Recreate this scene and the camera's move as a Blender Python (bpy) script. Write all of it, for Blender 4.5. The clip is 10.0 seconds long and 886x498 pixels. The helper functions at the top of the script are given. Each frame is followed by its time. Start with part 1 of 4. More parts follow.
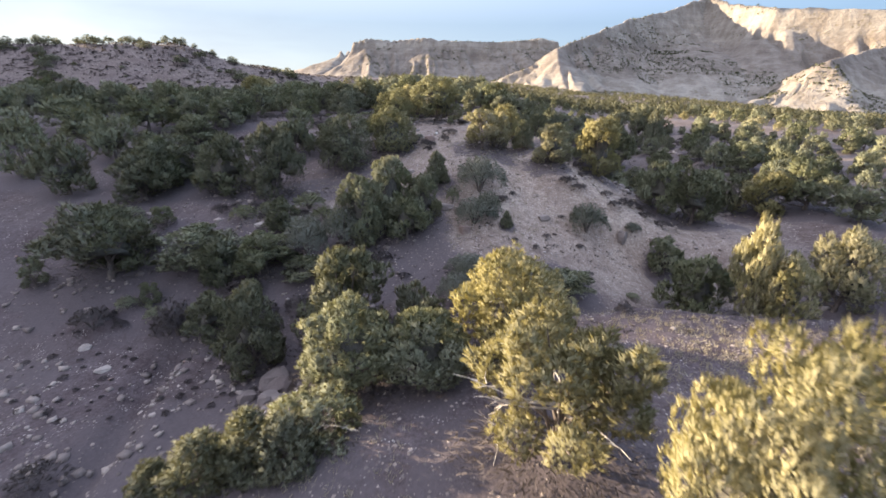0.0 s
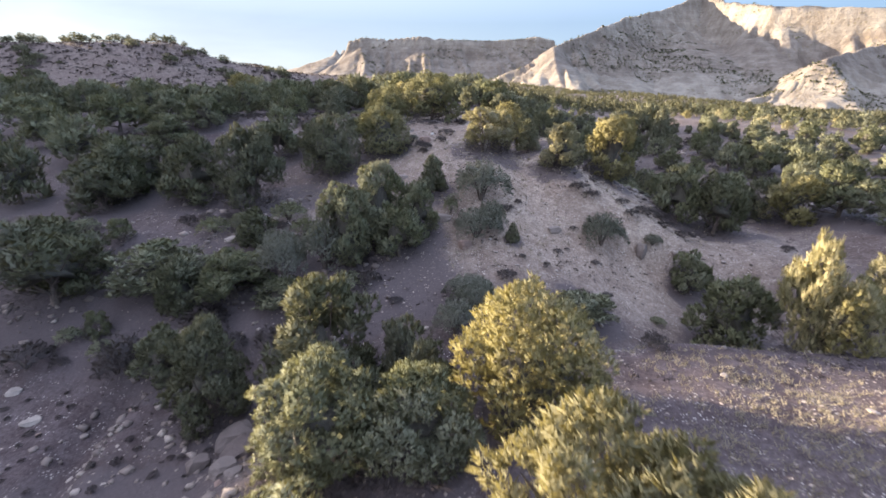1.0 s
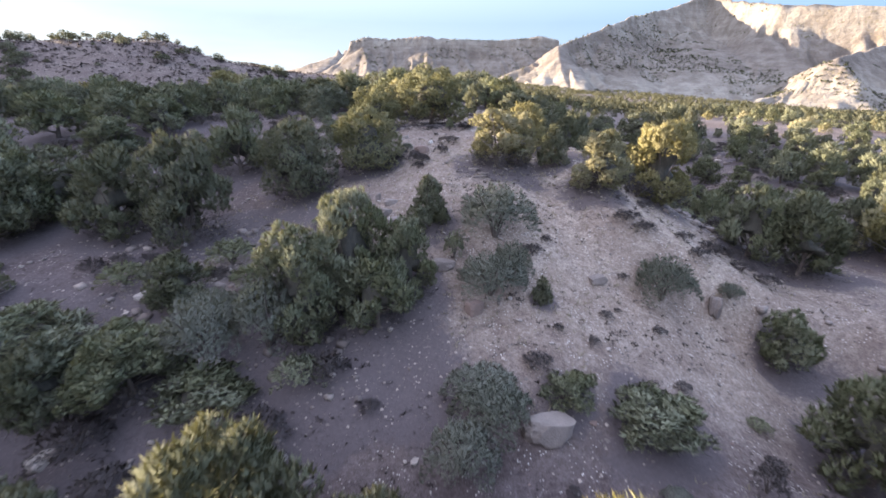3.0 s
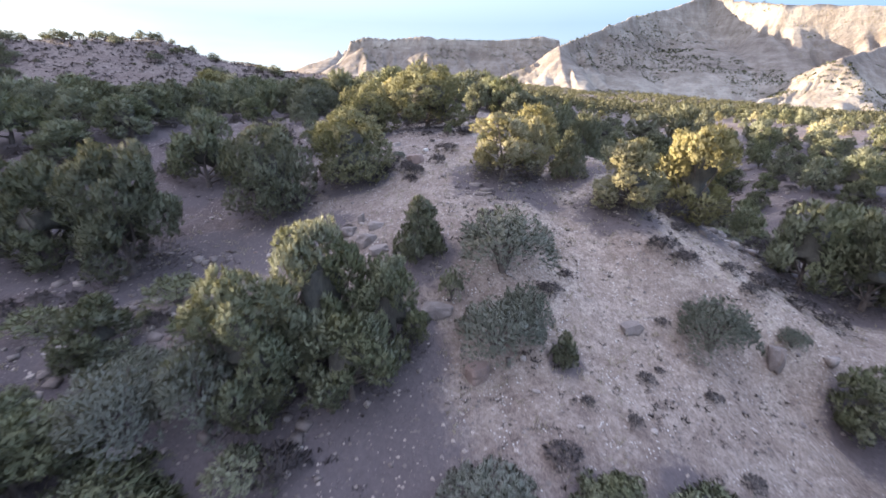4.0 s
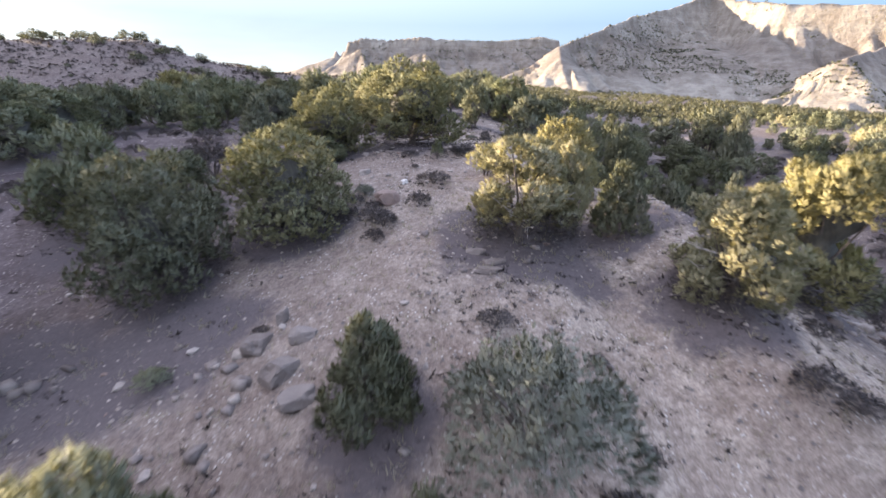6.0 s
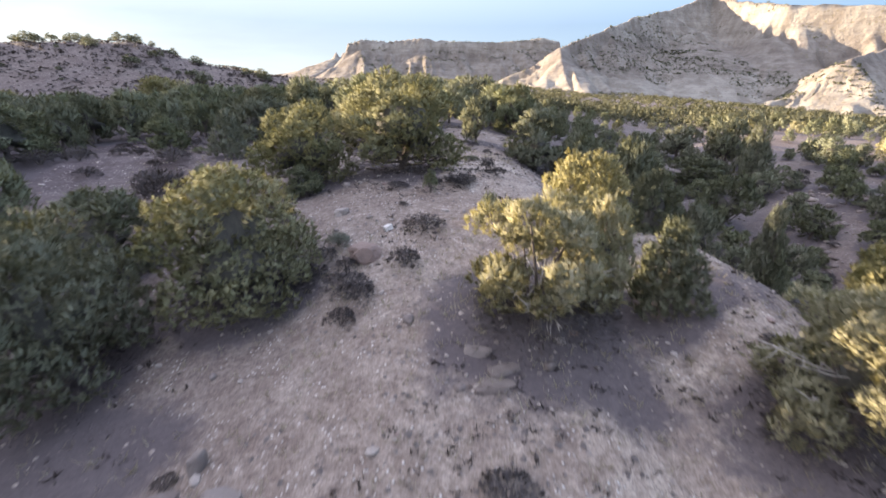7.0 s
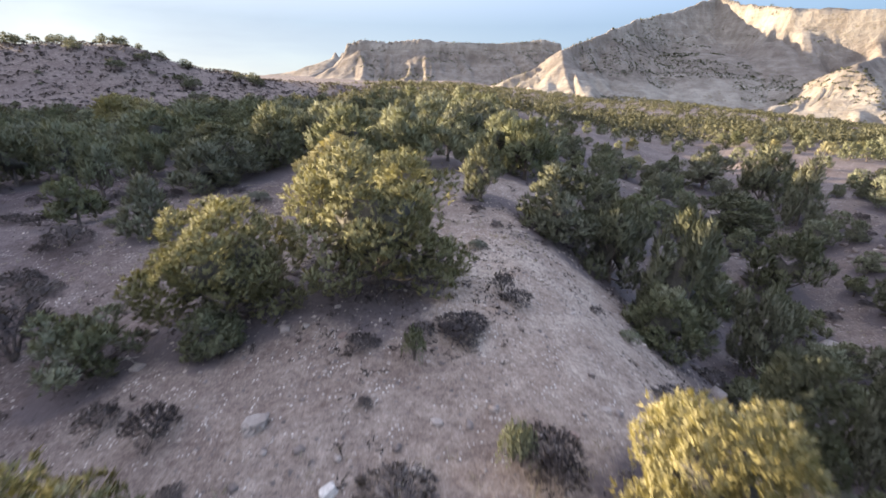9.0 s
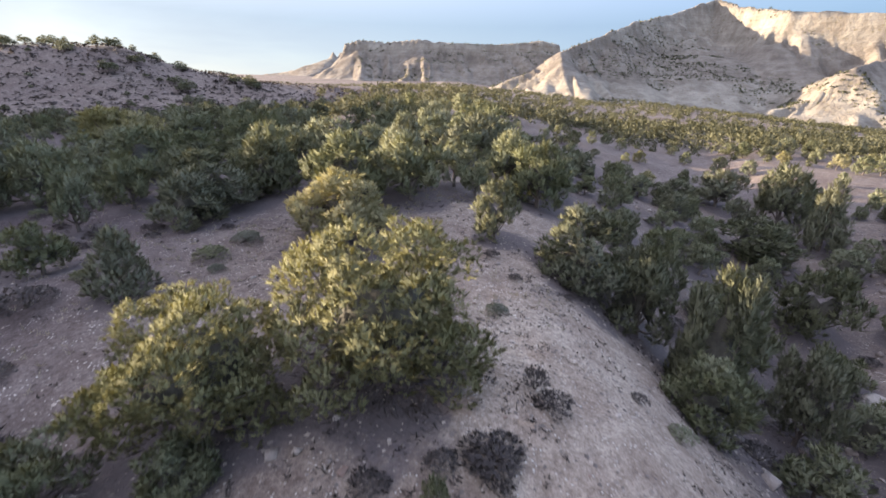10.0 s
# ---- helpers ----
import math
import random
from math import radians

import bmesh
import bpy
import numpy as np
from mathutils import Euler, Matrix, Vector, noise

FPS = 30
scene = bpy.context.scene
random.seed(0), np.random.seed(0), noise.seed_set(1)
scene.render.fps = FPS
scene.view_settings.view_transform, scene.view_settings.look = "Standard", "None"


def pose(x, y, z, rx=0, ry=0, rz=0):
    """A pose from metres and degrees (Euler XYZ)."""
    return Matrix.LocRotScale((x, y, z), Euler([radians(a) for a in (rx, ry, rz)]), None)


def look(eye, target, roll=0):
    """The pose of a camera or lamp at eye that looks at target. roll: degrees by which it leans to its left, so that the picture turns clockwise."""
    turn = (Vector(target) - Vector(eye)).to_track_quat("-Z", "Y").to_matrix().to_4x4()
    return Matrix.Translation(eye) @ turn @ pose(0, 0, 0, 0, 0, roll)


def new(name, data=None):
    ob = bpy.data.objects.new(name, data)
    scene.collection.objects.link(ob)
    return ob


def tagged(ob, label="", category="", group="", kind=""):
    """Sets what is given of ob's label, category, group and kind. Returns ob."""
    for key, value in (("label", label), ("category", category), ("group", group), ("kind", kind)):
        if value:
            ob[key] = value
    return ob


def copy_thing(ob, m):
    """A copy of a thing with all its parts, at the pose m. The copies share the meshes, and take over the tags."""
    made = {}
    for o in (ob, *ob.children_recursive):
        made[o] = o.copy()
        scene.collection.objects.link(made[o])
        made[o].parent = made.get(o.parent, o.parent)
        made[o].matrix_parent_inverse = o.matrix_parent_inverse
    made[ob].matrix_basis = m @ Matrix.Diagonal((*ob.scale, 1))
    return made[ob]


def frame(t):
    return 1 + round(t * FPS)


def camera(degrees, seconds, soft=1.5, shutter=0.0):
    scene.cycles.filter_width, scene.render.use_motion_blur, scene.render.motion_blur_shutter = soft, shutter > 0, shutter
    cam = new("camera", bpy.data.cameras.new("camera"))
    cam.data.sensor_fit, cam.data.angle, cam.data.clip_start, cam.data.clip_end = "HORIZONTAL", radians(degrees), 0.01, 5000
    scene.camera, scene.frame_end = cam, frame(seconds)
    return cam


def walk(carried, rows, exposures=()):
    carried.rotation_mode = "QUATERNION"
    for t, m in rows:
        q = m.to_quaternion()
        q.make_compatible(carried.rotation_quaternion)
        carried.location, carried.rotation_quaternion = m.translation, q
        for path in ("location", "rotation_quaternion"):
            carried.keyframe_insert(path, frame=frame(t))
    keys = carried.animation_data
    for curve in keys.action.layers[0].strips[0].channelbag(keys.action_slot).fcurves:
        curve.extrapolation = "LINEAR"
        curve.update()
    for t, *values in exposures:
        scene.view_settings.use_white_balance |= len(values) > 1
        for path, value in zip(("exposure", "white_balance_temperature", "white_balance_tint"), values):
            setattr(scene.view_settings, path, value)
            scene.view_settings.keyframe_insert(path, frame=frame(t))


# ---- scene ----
cam = camera(90.9, 10.0, shutter=0.5)
PATH = [
    (0, (-0.267, -0.275, 10.271), (-0.245, 1.614, 9.614), 0.8),
    (0.5, (-0.283, 1.138, 10.18), (-0.25, 3.027, 9.523), 0.7),
    (1, (-0.262, 2.594, 10.144), (-0.225, 4.481, 9.484), 0.7),
    (1.5, (-0.229, 4.104, 10.125), (-0.192, 5.991, 9.464), 0.7),
    (2, (-0.188, 5.666, 10.074), (-0.161, 7.554, 9.415), 0.7),
    (2.5, (-0.138, 7.198, 10.075), (-0.112, 9.086, 9.415), 0.7),
    (4, (0.104, 12.028, 10.117), (0.129, 13.917, 9.459), 0.7),
    (4.5, (0.235, 13.579, 10.2), (0.26, 15.467, 9.54), 0.6),
    (5, (0.361, 15.146, 10.286), (0.386, 17.032, 9.622), 0.7),
    (6.5, (0.733, 20.45, 10.53), (0.76, 22.341, 9.88), 0.5),
    (7, (0.832, 21.958, 10.992), (0.857, 23.849, 10.342), 0.5),
    (7.5, (0.885, 23.683, 11.447), (0.907, 25.575, 10.797), 0.6),
    (8, (0.966, 25.32, 11.978), (0.996, 27.21, 11.325), 0.6),
    (8.5, (1.012, 26.928, 12.514), (1.047, 28.818, 11.86), 0.7),
    (9, (1.013, 28.45, 13.027), (1.043, 30.341, 12.376), 0.9),
    (9.5, (0.818, 29.804, 13.605), (0.843, 31.695, 12.953), 1.1),
    (10, (0.529, 30.85, 14.213), (0.571, 32.74, 13.562), 1.2),
]
walk(cam, [(t, look(eye, target, roll)) for t, eye, target, roll in PATH], [(0.0, 2.36, 6550, 19), (2.5, 2.54, 6250, 21), (4.5, 2.66, 6250, 21), (6.5, 2.54, 6500, 20), (8.0, 2.38, 6600, 19), (10.0, 2.28, 6550, 19)])

# ---- world and sun ----
SUN_AZ, SUN_EL = -68.0, 10.5        # degrees from straight ahead (left is minus), and above the horizon
world = bpy.data.worlds.new("sky")
scene.world = world
world.use_nodes = True
wt = world.node_tree
wt.nodes.clear()
w_out = wt.nodes.new("ShaderNodeOutputWorld")
w_bg = wt.nodes.new("ShaderNodeBackground")
w_sky = wt.nodes.new("ShaderNodeTexSky")
w_sky.sky_type = "NISHITA"
w_sky.sun_disc = False
w_sky.sun_elevation, w_sky.sun_rotation = radians(SUN_EL), radians(SUN_AZ)
w_sky.air_density, w_sky.dust_density, w_sky.ozone_density = 1.0, 0.6, 2.0
w_co = wt.nodes.new("ShaderNodeTexCoord")
w_map = wt.nodes.new("ShaderNodeMapping")
w_map.inputs["Scale"].default_value = (1.0, 1.0, 3.5)
w_no = wt.nodes.new("ShaderNodeTexNoise")
w_no.inputs["Scale"].default_value, w_no.inputs["Detail"].default_value, w_no.inputs["Roughness"].default_value = 2.2, 6.0, 0.55
w_no.inputs["Distortion"].default_value = 0.6
w_rp = wt.nodes.new("ShaderNodeValToRGB")
w_rp.color_ramp.elements[0].position, w_rp.color_ramp.elements[0].color = 0.36, (0.78, 0.78, 0.78, 1)
w_rp.color_ramp.elements[1].position, w_rp.color_ramp.elements[1].color = 0.66, (0.97, 0.97, 0.97, 1)
w_mix = wt.nodes.new("ShaderNodeMix")
w_mix.data_type = "RGBA"
w_sep = wt.nodes.new("ShaderNodeSeparateXYZ")
w_veil = wt.nodes.new("ShaderNodeValToRGB")      # thin cirrus, brighter overhead
w_veil.color_ramp.elements[0].color = (0.262, 0.312, 0.330, 1)
w_veil.color_ramp.elements[1].position, w_veil.color_ramp.elements[1].color = 0.50, (0.70, 0.77, 0.94, 1)
w_mid = w_veil.color_ramp.elements.new(0.14)
w_mid.color = (0.200, 0.262, 0.315, 1)
w_gain = wt.nodes.new("ShaderNodeVectorMath")
w_gain.operation = "SCALE"
w_gain.inputs["Scale"].default_value = 10.0
wt.links.new(w_co.outputs["Generated"], w_sep.inputs[0])
wt.links.new(w_sep.outputs["Z"], w_veil.inputs["Fac"])
wt.links.new(w_veil.outputs["Color"], w_gain.inputs[0])
w_side = wt.nodes.new("ShaderNodeMapRange")      # the veil is whiter on the sun's side
w_side.inputs["From Min"].default_value, w_side.inputs["From Max"].default_value = -0.65, 0.65
w_tone = wt.nodes.new("ShaderNodeValToRGB")
w_tone.color_ramp.elements[0].color, w_tone.color_ramp.elements[1].color = (1.20, 1.12, 1.03, 1), (0.62, 0.78, 0.92, 1)
w_both = wt.nodes.new("ShaderNodeVectorMath")
w_both.operation = "MULTIPLY"
wt.links.new(w_sep.outputs["X"], w_side.inputs["Value"])
wt.links.new(w_side.outputs[0], w_tone.inputs["Fac"])
wt.links.new(w_gain.outputs[0], w_both.inputs[0])
wt.links.new(w_tone.outputs["Color"], w_both.inputs[1])
wt.links.new(w_both.outputs[0], w_mix.inputs["B"])
wt.links.new(w_co.outputs["Generated"], w_map.inputs["Vector"])
wt.links.new(w_map.outputs["Vector"], w_no.inputs["Vector"])
wt.links.new(w_no.outputs["Fac"], w_rp.inputs["Fac"])
wt.links.new(w_rp.outputs["Color"], w_mix.inputs["Factor"])
wt.links.new(w_sky.outputs["Color"], w_mix.inputs["A"])
wt.links.new(w_mix.outputs["Result"], w_bg.inputs["Color"])
wt.links.new(w_bg.outputs["Background"], w_out.inputs["Surface"])
w_bg.inputs["Strength"].default_value = 0.056

sun = new("sun", bpy.data.lights.new("sun", "SUN"))
sun.data.energy, sun.data.angle, sun.data.color = 5.0, radians(0.53), (1.0, 0.84, 0.58)
to_sun = Vector((math.sin(radians(SUN_AZ)) * math.cos(radians(SUN_EL)), math.cos(radians(SUN_AZ)) * math.cos(radians(SUN_EL)), math.sin(radians(SUN_EL))))
sun.matrix_world = look(to_sun * 300, (0, 0, 0))


# ---- materials ----
def material(name):
    m = bpy.data.materials.new(name)
    m.use_nodes = True
    t = m.node_tree
    return m, t, t.nodes["Principled BSDF"]


def node(t, kind, **inputs):
    n = t.nodes.new(kind)
    for k, v in inputs.items():
        n.inputs[k.replace("_", " ")].default_value = v
    return n


def noise_tex(t, vec, scale, detail=4.0, rough=0.6):
    n = node(t, "ShaderNodeTexNoise", Scale=scale, Detail=detail, Roughness=rough)
    t.links.new(vec, n.inputs["Vector"])
    return n.outputs["Fac"]


def ramp(t, fac, stops):
    n = t.nodes.new("ShaderNodeValToRGB")
    el = n.color_ramp.elements
    while len(el) < len(stops):
        el.new(0.5)
    for e, (p, c) in zip(el, stops):
        e.position, e.color = p, (*c, 1)
    t.links.new(fac, n.inputs["Fac"])
    return n.outputs["Color"]


def mixed(t, fac, a, b, blend="MIX"):
    n = t.nodes.new("ShaderNodeMix")
    n.data_type, n.blend_type = "RGBA", blend
    for key, v in (("Factor", fac), ("A", a), ("B", b)):
        if isinstance(v, (int, float)):
            n.inputs[key].default_value = v
        elif isinstance(v, tuple):
            n.inputs[key].default_value = (*v, 1)
        else:
            t.links.new(v, n.inputs[key])
    return n.outputs["Result"]


def bump(t, bsdf, height, strength, distance):
    n = node(t, "ShaderNodeBump", Strength=strength, Distance=distance)
    t.links.new(height, n.inputs["Height"])
    t.links.new(n.outputs["Normal"], bsdf.inputs["Normal"])


def ground_material():
    m, t, b = material("dry_gravelly_soil")
    pos = t.nodes.new("ShaderNodeNewGeometry").outputs["Position"]
    broad = noise_tex(t, pos, 0.12, 5, 0.6)
    mid = noise_tex(t, pos, 0.9, 6, 0.65)
    fine = noise_tex(t, pos, 9.0, 5, 0.7)
    base = ramp(t, broad, [(0.3, (0.29, 0.245, 0.22)), (0.5, (0.35, 0.305, 0.275)), (0.7, (0.41, 0.365, 0.325))])
    # off the pale crest: darker soil with bluish shade mixed into its colour
    crest_vs_shade = t.nodes.new("ShaderNodeAttribute")
    crest_vs_shade.attribute_name = "pale_vs_shade"
    base = mixed(t, crest_vs_shade.outputs["Fac"], mixed(t, 1.0, base, (0.325, 0.31, 0.37), "MULTIPLY"), mixed(t, 1.0, base, (1.06, 1.03, 0.97), "MULTIPLY"))
    base = mixed(t, ramp(t, mid, [(0.36, (0, 0, 0)), (0.64, (0.8, 0.8, 0.8))]), base, mixed(t, 1.0, base, (0.66, 0.61, 0.60), "MULTIPLY"))
    base = mixed(t, ramp(t, fine, [(0.38, (0.75, 0.75, 0.75)), (0.60, (0, 0, 0))]), base, mixed(t, 1.0, base, (0.55, 0.52, 0.50), "MULTIPLY"))
    grit = noise_tex(t, pos, 32.0, 3, 0.7)
    base = mixed(t, 1.0, base, ramp(t, grit, [(0.36, (0.70, 0.69, 0.69)), (0.62, (1.14, 1.14, 1.13))]), "MULTIPLY")
    patchy = noise_tex(t, pos, 3.2, 5, 0.7)
    base = mixed(t, 1.0, base, ramp(t, patchy, [(0.38, (0.80, 0.78, 0.78)), (0.60, (1.07, 1.07, 1.06))]), "MULTIPLY")
    v = node(t, "ShaderNodeTexVoronoi", Scale=11.0, Randomness=1.0)
    t.links.new(pos, v.inputs["Vector"])
    peb = ramp(t, v.outputs["Distance"], [(0.16, (1, 1, 1)), (0.30, (0, 0, 0))])
    spar = ramp(t, noise_tex(t, pos, 2.3, 3, 0.5), [(0.5, (0, 0, 0)), (0.62, (1, 1, 1))])
    mask = mixed(t, 1.0, peb, spar, "MULTIPLY")
    base = mixed(t, mask, base, (0.52, 0.48, 0.44))
    # needle litter and the shade under crowns, darkened as one colour
    duff_shade = t.nodes.new("ShaderNodeAttribute")
    duff_shade.attribute_name = "litter_and_shade"
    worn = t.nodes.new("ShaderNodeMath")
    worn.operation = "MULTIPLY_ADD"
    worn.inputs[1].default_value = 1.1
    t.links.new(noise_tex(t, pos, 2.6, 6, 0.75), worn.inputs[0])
    t.links.new(duff_shade.outputs["Fac"], worn.inputs[2])
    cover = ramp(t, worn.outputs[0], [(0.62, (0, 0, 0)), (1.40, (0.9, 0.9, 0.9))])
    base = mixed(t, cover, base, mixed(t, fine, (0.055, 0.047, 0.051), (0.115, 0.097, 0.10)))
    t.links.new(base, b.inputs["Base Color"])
    b.inputs["Roughness"].default_value = 0.95
    b.inputs["Specular IOR Level"].default_value = 0.15
    add = t.nodes.new("ShaderNodeMath")
    add.operation = "MULTIPLY_ADD"
    add.inputs[1].default_value = 0.5
    t.links.new(mask, add.inputs[0])
    t.links.new(fine, add.inputs[2])
    bump(t, b, add.outputs[0], 0.9, 0.05)
    return m


def rock_material(name, stops, scale=2.0, pieces=None):
    m, t, b = material(name)
    pos = t.nodes.new("ShaderNodeNewGeometry").outputs["Position"]
    rnd = t.nodes.new("ShaderNodeObjectInfo").outputs["Random"]
    n = noise_tex(t, pos, scale, 6, 0.65)
    col = ramp(t, n, stops)
    if pieces:
        col = mixed(t, 1.0, col, ramp(t, t.nodes["Geometry"].outputs["Random Per Island"], pieces), "MULTIPLY")
    col = mixed(t, rnd, col, mixed(t, 0.22, col, (0.45, 0.41, 0.38)))
    col = mixed(t, ramp(t, noise_tex(t, pos, scale * 9, 4, 0.7), [(0.45, (0.35, 0.35, 0.35)), (0.6, (0, 0, 0))]), col, (0.16, 0.13, 0.12))
    t.links.new(col, b.inputs["Base Color"])
    b.inputs["Roughness"].default_value = 0.9
    bump(t, b, noise_tex(t, pos, scale * 6, 6, 0.7), 0.7, 0.06)
    return m


def cliff_material():
    m, t, b = material("banded_pale_sandstone_and_shale")
    pos = t.nodes.new("ShaderNodeNewGeometry").outputs["Position"]
    sep = t.nodes.new("ShaderNodeSeparateXYZ")
    t.links.new(pos, sep.inputs[0])
    warp = noise_tex(t, pos, 0.012, 5, 0.6)
    zz = t.nodes.new("ShaderNodeMath")
    zz.operation = "MULTIPLY_ADD"
    zz.inputs[1].default_value = 14.0
    t.links.new(warp, zz.inputs[0])
    t.links.new(sep.outputs["Z"], zz.inputs[2])
    com = t.nodes.new("ShaderNodeCombineXYZ")
    t.links.new(zz.outputs[0], com.inputs["Z"])
    bands = noise_tex(t, com.outputs[0], 0.16, 5, 0.75)
    col = ramp(t, bands, [(0.30, (0.33, 0.27, 0.215)), (0.42, (0.43, 0.37, 0.30)), (0.56, (0.50, 0.44, 0.355)), (0.68, (0.37, 0.305, 0.24))])
    patch = noise_tex(t, pos, 0.035, 6, 0.65)
    col = mixed(t, ramp(t, patch, [(0.42, (0, 0, 0)), (0.62, (0.7, 0.7, 0.7))]), col, (0.30, 0.255, 0.205))
    stretch = t.nodes.new("ShaderNodeMapping")
    stretch.inputs["Scale"].default_value = (0.10, 0.10, 0.018)
    t.links.new(pos, stretch.inputs["Vector"])
    flute = noise_tex(t, stretch.outputs[0], 1.0, 5, 0.65)
    col = mixed(t, ramp(t, flute, [(0.40, (0.65, 0.65, 0.65)), (0.58, (0, 0, 0))]), col, mixed(t, 1.0, col, (0.60, 0.56, 0.55), "MULTIPLY"))
    # belt at mid height: darker shale, with the slope's shade painted in
    belt = node(t, "ShaderNodeMapRange", From_Min=0.0, From_Max=110.0)
    t.links.new(zz.outputs[0], belt.inputs["Value"])
    shale_shade = ramp(t, belt.outputs[0], [(0.30, (0, 0, 0)), (0.42, (0.75, 0.75, 0.75)), (0.66, (0.75, 0.75, 0.75)), (0.76, (0, 0, 0))])
    col = mixed(t, shale_shade, col, mixed(t, 1.0, col, (0.72, 0.69, 0.70), "MULTIPLY"))
    col = mixed(t, 1.0, col, (0.60, 0.63, 0.66), "MULTIPLY")
    tuft = node(t, "ShaderNodeTexVoronoi", Scale=0.22)
    t.links.new(pos, tuft.inputs["Vector"])
    dots = ramp(t, tuft.outputs["Distance"], [(0.18, (0.8, 0.8, 0.8)), (0.32, (0, 0, 0))])
    some = ramp(t, noise_tex(t, pos, 0.02, 5, 0.7), [(0.48, (0, 0, 0)), (0.58, (1, 1, 1))])
    col = mixed(t, mixed(t, 1.0, dots, some, "MULTIPLY"), col, (0.16, 0.14, 0.10))
    t.links.new(col, b.inputs["Base Color"])
    b.inputs["Roughness"].default_value = 0.95
    b.inputs["Specular IOR Level"].default_value = 0.1
    bump(t, b, noise_tex(t, pos, 0.12, 8, 0.7), 1.0, 3.0)
    return m


def leaf_material(name, dark, light, tip, through_light=0.20):
    m, t, b = material(name)
    geo = t.nodes.new("ShaderNodeNewGeometry")
    rnd = t.nodes.new("ShaderNodeObjectInfo").outputs["Random"]
    isl = geo.outputs["Random Per Island"]
    col = ramp(t, isl, [(0.0, tuple(0.6 * p + 0.4 * q for p, q in zip(dark, light))), (0.6, light), (1.0, tuple(0.7 * p + 0.3 * q for p, q in zip(light, tip)))])
    clump = noise_tex(t, geo.outputs["Position"], 1.7, 3, 0.6)
    col = mixed(t, ramp(t, clump, [(0.4, (0, 0, 0)), (0.65, (0.55, 0.55, 0.55))]), col, tip)
    grain = noise_tex(t, geo.outputs["Position"], 38.0, 2, 0.6)
    col = mixed(t, 1.0, col, ramp(t, grain, [(0.35, (0.78, 0.78, 0.76)), (0.65, (1.12, 1.12, 1.10))]), "MULTIPLY")
    hue = t.nodes.new("ShaderNodeHueSaturation")
    mr = node(t, "ShaderNodeMapRange", To_Min=0.75, To_Max=1.2)
    t.links.new(rnd, mr.inputs["Value"])
    t.links.new(mr.outputs[0], hue.inputs["Value"])
    mh = node(t, "ShaderNodeMapRange", To_Min=1.1, To_Max=0.75)
    t.links.new(rnd, mh.inputs["Value"])
    t.links.new(mh.outputs[0], hue.inputs["Saturation"])
    t.links.new(col, hue.inputs["Color"])
    col = hue.outputs["Color"]
    t.links.new(col, b.inputs["Base Color"])
    b.inputs["Roughness"].default_value = 0.75
    b.inputs["Specular IOR Level"].default_value = 0.15
    tr = t.nodes.new("ShaderNodeBsdfTranslucent")
    t.links.new(mixed(t, 1.0, col, (1.22, 1.15, 0.75), "MULTIPLY"), tr.inputs["Color"])
    mx = t.nodes.new("ShaderNodeMixShader")
    mx.inputs[0].default_value = through_light
    t.links.new(b.outputs[0], mx.inputs[1])
    t.links.new(tr.outputs[0], mx.inputs[2])
    lace = noise_tex(t, geo.outputs["Position"], 55.0, 3, 0.65)
    gap = t.nodes.new("ShaderNodeMath")
    gap.operation = "GREATER_THAN"
    gap.inputs[1].default_value = 0.455
    t.links.new(lace, gap.inputs[0])
    clear = t.nodes.new("ShaderNodeBsdfTransparent")
    leafy = t.nodes.new("ShaderNodeMixShader")
    t.links.new(gap.outputs[0], leafy.inputs[0])
    t.links.new(clear.outputs[0], leafy.inputs[1])
    t.links.new(mx.outputs[0], leafy.inputs[2])
    t.links.new(leafy.outputs[0], t.nodes["Material Output"].inputs["Surface"])
    return m


def bark_material(name, a, b2):
    m, t, b = material(name)
    co = t.nodes.new("ShaderNodeTexCoord").outputs["Object"]
    mp = t.nodes.new("ShaderNodeMapping")
    mp.inputs["Scale"].default_value = (14, 14, 2.5)
    t.links.new(co, mp.inputs["Vector"])
    n = noise_tex(t, mp.outputs[0], 2.0, 5, 0.7)
    t.links.new(ramp(t, n, [(0.35, a), (0.65, b2)]), b.inputs["Base Color"])
    b.inputs["Roughness"].default_value = 0.9
    bump(t, b, n, 0.6, 0.03)
    return m


SOIL = ground_material()
CLIFF = cliff_material()
RUBBLE = rock_material("angular_grey_brown_rubble", [(0.3, (0.20, 0.17, 0.155)), (0.7, (0.33, 0.295, 0.27))], 3.0, [(0.0, (0.45, 0.42, 0.42)), (0.6, (0.8, 0.76, 0.75)), (1.0, (1.35, 1.35, 1.3))])
ROCK = rock_material("pale_weathered_sandstone", [(0.3, (0.22, 0.19, 0.17)), (0.5, (0.28, 0.25, 0.225)), (0.7, (0.34, 0.31, 0.285))])
RED_ROCK = rock_material("reddish_brown_sandstone", [(0.3, (0.125, 0.078, 0.062)), (0.5, (0.18, 0.112, 0.088)), (0.7, (0.24, 0.155, 0.125))], 3.0)
BROWN_ROCK = rock_material("dark_brown_sandstone", [(0.3, (0.085, 0.066, 0.058)), (0.5, (0.135, 0.108, 0.095)), (0.7, (0.20, 0.168, 0.148))], 3.0)
PURPLE_ROCK = rock_material("purple_brown_sandstone", [(0.3, (0.050, 0.038, 0.037)), (0.5, (0.076, 0.058, 0.056)), (0.7, (0.112, 0.088, 0.084))], 3.0)
WHITE_ROCK = rock_material("white_limestone", [(0.3, (0.6, 0.57, 0.52)), (0.6, (0.75, 0.72, 0.68))])
